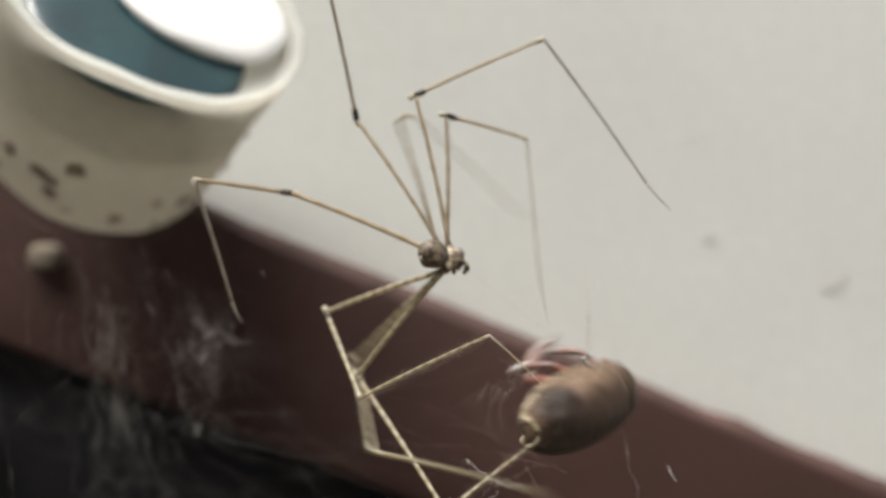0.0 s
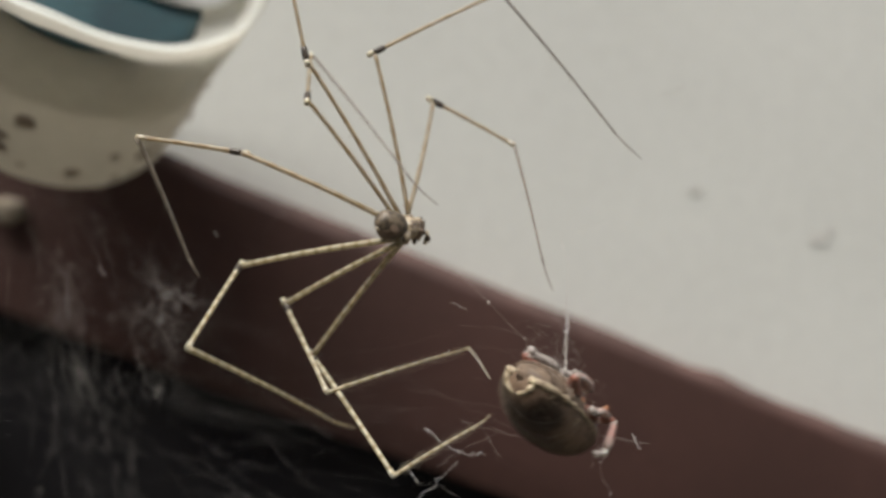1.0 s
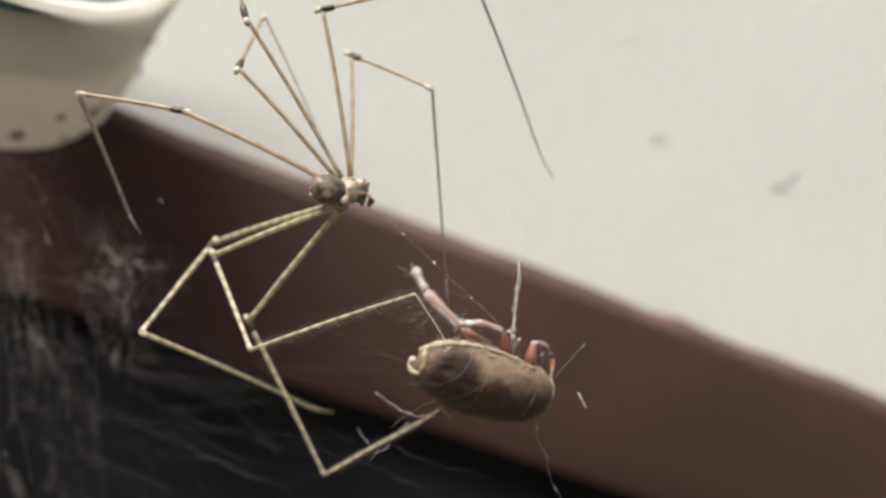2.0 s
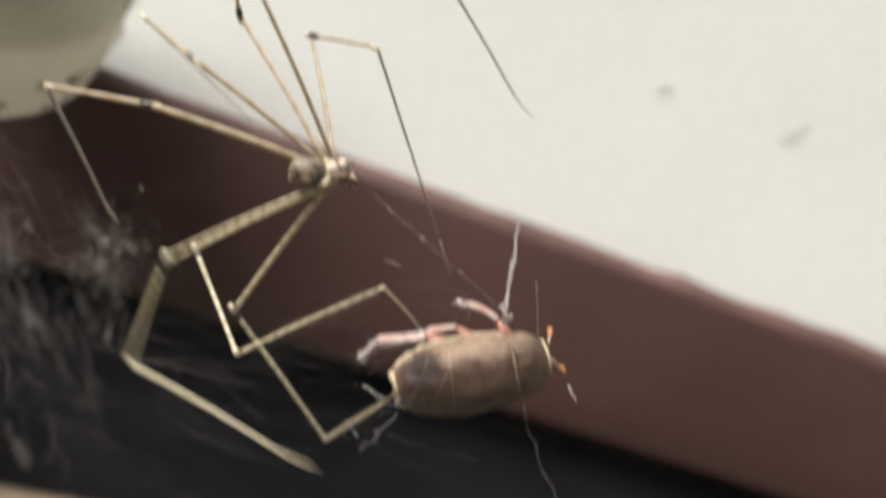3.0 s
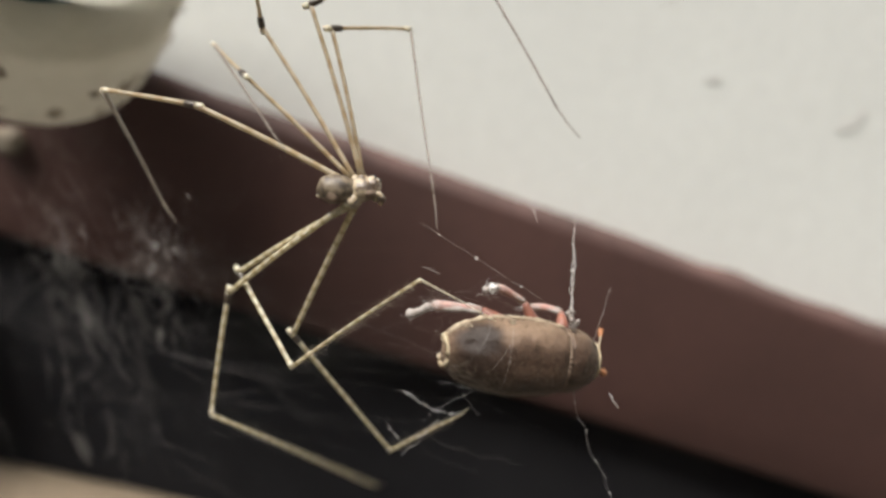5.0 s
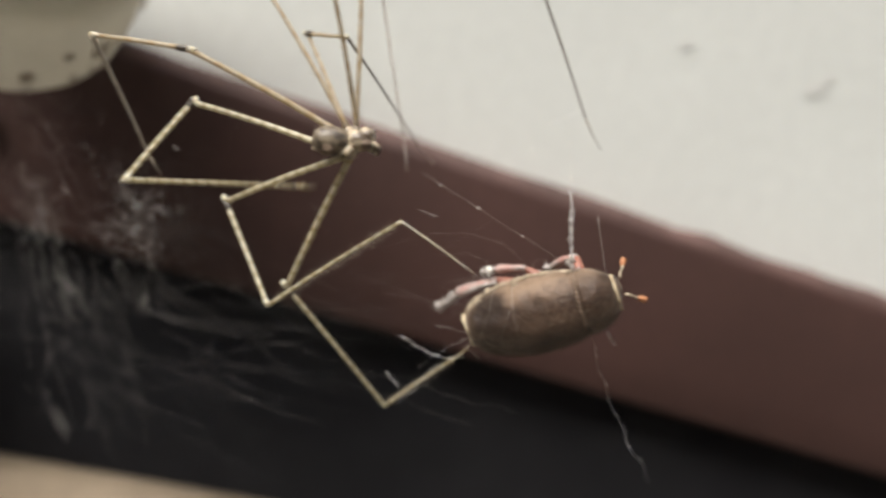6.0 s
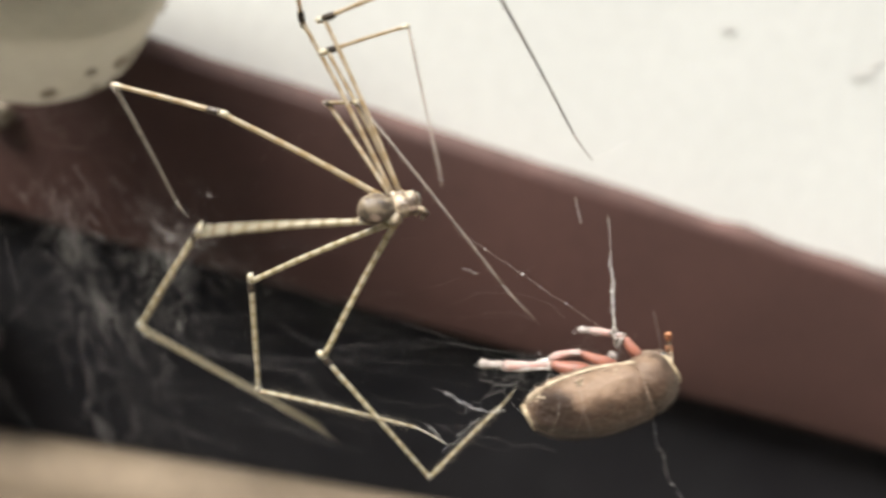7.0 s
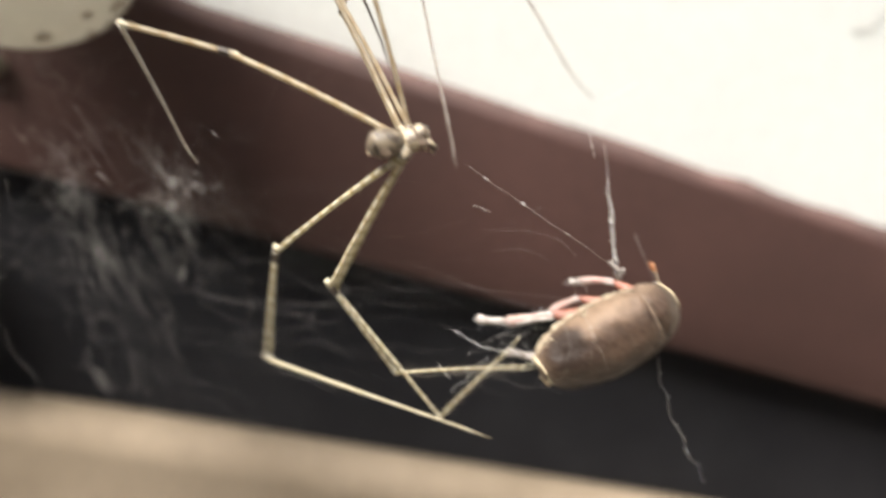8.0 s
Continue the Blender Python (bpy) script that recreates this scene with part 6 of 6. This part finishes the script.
        walk(beetle_feelers[name], aim_rows([t for t, _ in rows], [at] * len(rows), [Vector(d).normalized() for _, d in rows]))
    stances = {
        "hind_left": [
            (0, (-3.4, 2.6, -2.6), (-0.8, 3.6, -4.2), (0.4, 3.6, -4.6)),
            (0.1, (-3.2, 2.0, -2.9), (-1.2, 4.2, -0.6), (-0.6, 6.2, 0.6)),
            (0.5, (-3.3, 2.0, -2.8), (-0.8, 4.0, 0.4), (-0.2, 6.3, 1.2)),
            (0.6, (-3.2, 2.0, -2.8), (-0.8, 4.0, -0.4), (-0.2, 6.0, 0.6)),
            (0.8, (-3.0, 2.0, -2.2), (0.2, 1.4, -2.7), (1.0, 1.0, -2.8)),
            (1.2, (-3.0, 2.0, -2.2), (0.2, 1.4, -2.7), (1.0, 1.0, -2.8)),
            (2.3, (-3.9, 1.6, -3.0), (-7.4, 1.8, -4.6), (-8.6, 1.8, -6.4)),
            (2.5, (-4.0, 1.5, -2.6), (-8.0, 1.3, -2.6), (-10.5, 1.2, -2.5)),
            (3.0, (-3.8, 2.8, -2.2), (-7.4, 2.9, -2.6), (-8.6, 1.8, -3.0)),
            (3.5, (-3.6, 3.0, -2.2), (-7.2, 2.7, -2.4), (-8.0, 1.0, -2.6)),
            (3.7, (-3.8, 2.8, -2.4), (-7.6, 3.6, -3.0), (-10.0, 4.2, -3.6)),
            (4.0, (-4.0, 1.9, -2.6), (-7.6, 1.0, -2.8), (-9.4, -0.4, -3.0)),
            (4.2, (-4.0, 1.8, -2.6), (-7.4, 1.8, -3.0), (-7.6, 2.0, -5.2)),
            (5.3, (-3.8, 2.6, -2.4), (-7.2, 2.4, -2.6), (-8.2, 1.4, -2.8)),
            (5.5, (-4.0, 2.3, -2.4), (-7.8, 2.1, -2.6), (-10.2, 1.5, -2.6)),
            (5.8, (-3.9, 2.9, -2.4), (-7.6, 3.4, -2.6), (-10.0, 3.6, -2.8)),
            (6.0, (-3.8, 2.8, -2.4), (-7.4, 2.3, -2.8), (-9.4, 1.5, -3.0)),
            (6.2, (-4.0, 2.2, -2.6), (-7.2, 1.8, -3.0), (-8.0, 1.0, -3.2)),
            (6.6, (-4.0, 2.2, -2.6), (-7.2, 1.8, -3.0), (-8.0, 1.0, -3.2)),
            (7.0, (-3.9, 2.6, -2.4), (-7.4, 2.8, -3.2), (-8.6, 2.4, -4.0)),
            (7.5, (-3.9, 2.6, -2.4), (-7.8, 3.2, -3.4), (-9.9, 3.2, -4.2)),
            (8.0, (-3.9, 2.6, -2.4), (-7.8, 3.3, -3.7), (-10.0, 4.2, -5.0))],
        "hind_right": [
            (0, (-2.6, -2.4, -2.2), (0.6, -1.2, -2.8), (1.4, -0.6, -3.0)),
            (0.2, (-3.4, -2.6, -1.7), (-2.0, -3.7, 1.4), (-1.4, -4.0, 3.2)),
            (0.6, (-3.4, -2.6, -1.7), (-2.0, -3.7, 1.4), (-1.4, -4.0, 3.2)),
            (0.8, (-4.0, -2.2, -2.0), (-7.2, -2.8, -2.2), (-9.0, -3.2, -2.4)),
            (0.95, (-2.6, -2.4, -2.2), (0.6, -1.2, -2.8), (1.4, -0.6, -3.0)),
            (2.5, (-2.6, -2.4, -2.2), (0.6, -1.2, -2.8), (1.4, -0.6, -3.0)),
            (6.0, (-2.6, -2.4, -2.2), (0.6, -1.2, -2.8), (1.4, -0.6, -3.0)),
            (6.3, (-2.6, -3.8, -2.4), (-1.6, -6.4, -3.0), (-1.6, -8.0, -3.2)),
            (6.5, (-2.6, -3.4, -2.6), (-1.2, -4.8, -4.2), (-0.6, -5.4, -5.4)),
            (7.0, (-2.8, -2.0, -2.4), (0.6, -1.2, -2.8), (1.4, -0.6, -3.0)),
            (8.0, (-3.0, -1.8, -2.4), (-6.2, -0.8, -3.2), (-7.6, 0.4, -3.8))],
        "mid_left": [
            (0, (-0.8, 3.0, -2.2), (-3.0, 3.4, -3.0), (-3.8, 3.2, -3.4)),
            (0.2, (-0.2, 0.9, -4.2), (-2.0, 0.5, -6.3), (-2.8, 0.4, -7.1)),
            (0.6, (-0.2, 0.9, -4.2), (-2.2, 0.5, -6.1), (-3.0, 0.4, -6.9)),
            (0.8, (-0.4, 3.0, -2.0), (-2.8, 3.2, -2.2), (-3.6, 2.8, -2.6)),
            (1.0, (2.9, 3.4, -2.0), (2.2, 4.3, 0.5), (1.7, 3.9, 1.4)),
            (1.2, (2.6, 3.6, -1.9), (2.0, 4.6, 0.2), (1.5, 4.4, 1.0)),
            (2.3, (-0.9, 2.6, -2.4), (-3.4, 2.2, -2.8), (-4.2, 1.8, -2.8)),
            (3.5, (-0.9, 3.2, -2.0), (-3.6, 3.1, -2.2), (-4.4, 2.6, -2.5)),
            (4.2, (-0.9, 2.5, -2.6), (-3.4, 1.8, -2.8), (-4.2, 1.2, -2.8)),
            (5.3, (-0.4, 4.0, -2.0), (-2.0, 5.0, -2.0), (-3.0, 4.4, -2.2)),
            (5.5, (0.0, 4.6, -1.9), (-2.2, 5.8, -2.0), (-3.4, 6.0, -2.0)),
            (5.8, (-0.8, 4.0, -2.0), (-3.2, 5.0, -2.2), (-4.4, 5.4, -2.2)),
            (6.0, (-1.0, 3.1, -2.2), (-3.6, 3.6, -2.4), (-4.6, 3.6, -2.4)),
            (6.2, (-1.3, 3.6, -2.6), (-4.2, 4.4, -3.2), (-5.2, 4.6, -3.4)),
            (6.6, (-1.3, 3.6, -2.6), (-4.2, 4.4, -3.2), (-5.2, 4.6, -3.4)),
            (7.0, (-1.0, 2.6, -2.5), (-3.6, 2.2, -2.9), (-4.4, 1.8, -3.0)),
            (8.0, (-1.0, 2.6, -2.5), (-3.6, 2.4, -2.9), (-4.4, 2.0, -3.2))],
        "mid_right": [
            (0, (0.0, -2.8, -2.3), (-2.4, -2.8, -2.6), (-3.2, -2.4, -2.8)),
            (8.0, (0.0, -2.8, -2.3), (-2.4, -2.6, -2.6), (-3.2, -2.2, -2.8))],
        "front_left": [
            (0, (3.0, 2.8, -2.2), (1.0, 3.4, -2.8), (0.4, 3.4, -3.0)),
            (0.7, (3.0, 2.8, -2.2), (1.0, 3.4, -2.8), (0.4, 3.4, -3.0)),
            (0.9, (2.5, 3.0, -2.0), (0.1, 3.4, -1.4), (-0.6, 3.2, -1.2)),
            (1.2, (2.5, 3.0, -2.0), (0.1, 3.4, -1.4), (-0.6, 3.2, -1.2)),
            (2.5, (3.0, 2.2, -3.0), (4.2, 1.8, -3.4), (4.8, 1.4, -3.4)),
            (2.8, (2.4, 2.4, -2.6), (0.4, 2.4, -3.2), (-0.2, 2.2, -3.4)),
            (3.0, (2.4, 3.0, -2.6), (0.2, 4.4, -3.6), (-0.6, 4.6, -3.8)),
            (3.5, (3.0, 2.4, -2.4), (1.0, 2.3, -2.7), (0.4, 2.0, -2.9)),
            (4.2, (3.6, 1.8, -2.8), (4.6, 1.2, -3.4), (5.0, 0.8, -3.6)),
            (5.5, (3.0, 2.4, -2.8), (1.0, 2.4, -3.4), (0.4, 2.2, -3.8)),
            (6.0, (3.2, 2.3, -2.8), (1.8, 1.8, -3.6), (1.2, 1.6, -4.0)),
            (6.3, (3.4, 2.9, -2.6), (1.8, 3.6, -4.4), (1.4, 3.4, -5.0)),
            (6.5, (4.0, 3.0, -2.4), (6.4, 1.8, -1.6), (7.2, 1.0, -1.4)),
            (6.7, (3.2, 3.0, -2.4), (1.8, 3.6, -4.2), (1.4, 3.4, -4.8)),
            (7.0, (2.6, 2.6, -2.8), (0.2, 3.0, -4.0), (-0.6, 3.0, -4.4)),
            (8.0, (2.0, 2.5, -2.7), (-0.6, 3.2, -4.4), (-1.3, 3.3, -4.8))],
        "front_right": [
            (0, (3.7, -2.8, -2.0), (3.4, -3.9, -2.6), (3.2, -4.5, -2.9)),
            (8.0, (3.7, -2.6, -2.2), (3.4, -3.2, -3.2), (3.2, -3.6, -3.7))],
    }
    for name, rows in stances.items():
        swing(BEETLE_LEGS[name], beetle_legs[name], rows)
    walk(hang_thread, [
        (0, pose(0.01244, -0.00200, -0.00992, 0.0, 1.3, 0.0)),
        (0.2, pose(0.01458, -0.00200, -0.01137, 0.0, 4.7, 0.0)),
        (0.5, pose(0.01406, -0.00200, -0.01189, 0.0, 4.6, 0.0)),
        (1, pose(0.01365, -0.00200, -0.01414, 0.0, 0.6, 0.0)),
        (1.2, pose(0.01426, -0.00200, -0.01317, 0.0, 2.4, 0.0)),
        (1.75, pose(0.01420, -0.00200, -0.01330, 0.0, 4.0, 0.0)),
        (2.3, pose(0.01330, -0.00200, -0.01400, 0.0, 6.2, 0.0)),
        (2.5, pose(0.01357, -0.00200, -0.01394, 0.0, 6.6, 0.0)),
        (3, pose(0.01406, -0.00200, -0.01205, 0.0, 8.8, 0.0)),
        (3.5, pose(0.01665, -0.00200, -0.01269, 0.0, 2.1, 0.0)),
        (4, pose(0.01606, -0.00200, -0.01256, 0.0, 7.9, 0.0)),
        (4.2, pose(0.01555, -0.00200, -0.01380, 0.0, 7.1, 0.0)),
        (5.3, pose(0.01671, -0.00200, -0.01152, 0.0, 1.5, 0.0)),
        (5.5, pose(0.01696, -0.00200, -0.01203, 0.0, 5.0, 0.0)),
        (6, pose(0.01643, -0.00200, -0.01290, -0.0, -0.1, 0.0)),
        (6.5, pose(0.01553, -0.00200, -0.01191, -0.0, -0.2, 0.0)),
        (7, pose(0.01618, -0.00200, -0.01360, 0.0, -3.3, -0.0)),
        (7.5, pose(0.01749, -0.00200, -0.01395, -0.0, -6.6, 0.0)),
        (8, pose(0.01536, -0.00200, -0.01302, -0.0, -6.2, 0.0)),
    ])
    walk(drag_thread, [
        (0, pose(0.01244, -0.00200, -0.00992, -32.5, -44.6, 24.1)),
        (0.2, pose(0.01458, -0.00200, -0.01137, -29.0, -46.9, 22.1)),
        (0.5, pose(0.01406, -0.00200, -0.01189, -28.3, -46.2, 21.3)),
        (1, pose(0.01365, -0.00200, -0.01414, -22.0, -41.4, 15.0)),
        (1.2, pose(0.01426, -0.00200, -0.01317, -24.0, -44.3, 17.3)),
        (1.75, pose(0.01420, -0.00200, -0.01330, -22.0, -44.0, 16.0)),
        (2.3, pose(0.01330, -0.00200, -0.01400, -19.0, -42.0, 13.4)),
        (2.5, pose(0.01357, -0.00200, -0.01394, -17.9, -42.1, 12.2)),
        (3, pose(0.01406, -0.00200, -0.01205, -20.0, -44.1, 14.2)),
        (3.5, pose(0.01665, -0.00200, -0.01269, -21.8, -49.7, 17.0)),
        (4, pose(0.01606, -0.00200, -0.01256, -20.1, -49.7, 15.6)),
        (4.2, pose(0.01555, -0.00200, -0.01380, -16.7, -46.1, 12.2)),
        (5.3, pose(0.01671, -0.00200, -0.01152, -25.2, -54.2, 20.9)),
        (5.5, pose(0.01696, -0.00200, -0.01203, -24.3, -54.3, 20.1)),
        (6, pose(0.01643, -0.00200, -0.01290, -22.3, -52.0, 17.9)),
        (6.5, pose(0.01553, -0.00200, -0.01191, -24.0, -51.7, 19.2)),
        (7, pose(0.01618, -0.00200, -0.01360, -22.3, -49.6, 17.3)),
        (7.5, pose(0.01749, -0.00200, -0.01395, -22.5, -51.0, 17.8)),
        (8, pose(0.01536, -0.00200, -0.01302, -23.7, -49.3, 18.4)),
    ])
    below = [
        (0, pose(0.01203, -0.00177, -0.01336)),
        (0.1, pose(0.01320, -0.00200, -0.01535)),
        (0.2, pose(0.01381, -0.00200, -0.01586)),
        (0.3, pose(0.01311, -0.00200, -0.01570)),
        (0.4, pose(0.01306, -0.00200, -0.01553)),
        (0.5, pose(0.01217, -0.00200, -0.01569)),
        (0.6, pose(0.01173, -0.00175, -0.01432)),
        (0.7, pose(0.01205, -0.00170, -0.01718)),
        (0.8, pose(0.01160, -0.00174, -0.01445)),
        (0.9, pose(0.01155, -0.00177, -0.01547)),
        (1, pose(0.01282, -0.00173, -0.01671)),
        (1.1, pose(0.01473, -0.00176, -0.01596)),
        (1.2, pose(0.01163, -0.00177, -0.01721)),
        (1.75, pose(0.01210, -0.00190, -0.01620)),
        (2.3, pose(0.01157, -0.00191, -0.01864)),
        (2.4, pose(0.01191, -0.00178, -0.01680)),
        (2.5, pose(0.01227, -0.00175, -0.01807)),
        (2.8, pose(0.01255, -0.00183, -0.01641)),
        (2.9, pose(0.01242, -0.00202, -0.01443)),
        (3, pose(0.01180, -0.00199, -0.01704)),
        (3.5, pose(0.01323, -0.00200, -0.01609)),
        (3.7, pose(0.01274, -0.00205, -0.01543)),
        (3.8, pose(0.01334, -0.00186, -0.01682)),
        (4, pose(0.01326, -0.00188, -0.01821)),
        (4.2, pose(0.01253, -0.00184, -0.01809)),
        (5.3, pose(0.01254, -0.00199, -0.01443)),
        (5.4, pose(0.01233, -0.00197, -0.01668)),
        (5.5, pose(0.01355, -0.00195, -0.01666)),
        (5.6, pose(0.01260, -0.00194, -0.01644)),
        (5.7, pose(0.01280, -0.00196, -0.01585)),
        (5.8, pose(0.01320, -0.00197, -0.01519)),
        (5.9, pose(0.01460, -0.00206, -0.01571)),
        (6, pose(0.01444, -0.00208, -0.01641)),
        (6.1, pose(0.01412, -0.00200, -0.01684)),
        (6.2, pose(0.01391, -0.00195, -0.01650)),
        (6.3, pose(0.01307, -0.00194, -0.01674)),
        (6.4, pose(0.01509, -0.00196, -0.01689)),
        (6.5, pose(0.01466, -0.00203, -0.01688)),
        (6.6, pose(0.01372, -0.00202, -0.01765)),
        (6.8, pose(0.01648, -0.00192, -0.01818)),
        (7, pose(0.01577, -0.00202, -0.01866)),
        (7.2, pose(0.01529, -0.00198, -0.01760)),
        (7.4, pose(0.01550, -0.00194, -0.02004)),
        (7.5, pose(0.01776, -0.00193, -0.01973)),
        (7.6, pose(0.01772, -0.00195, -0.02059)),
        (7.8, pose(0.01682, -0.00195, -0.01954)),
        (8, pose(0.01547, -0.00193, -0.01886)),
    ]
    walk(loose_thread, below)


motions()
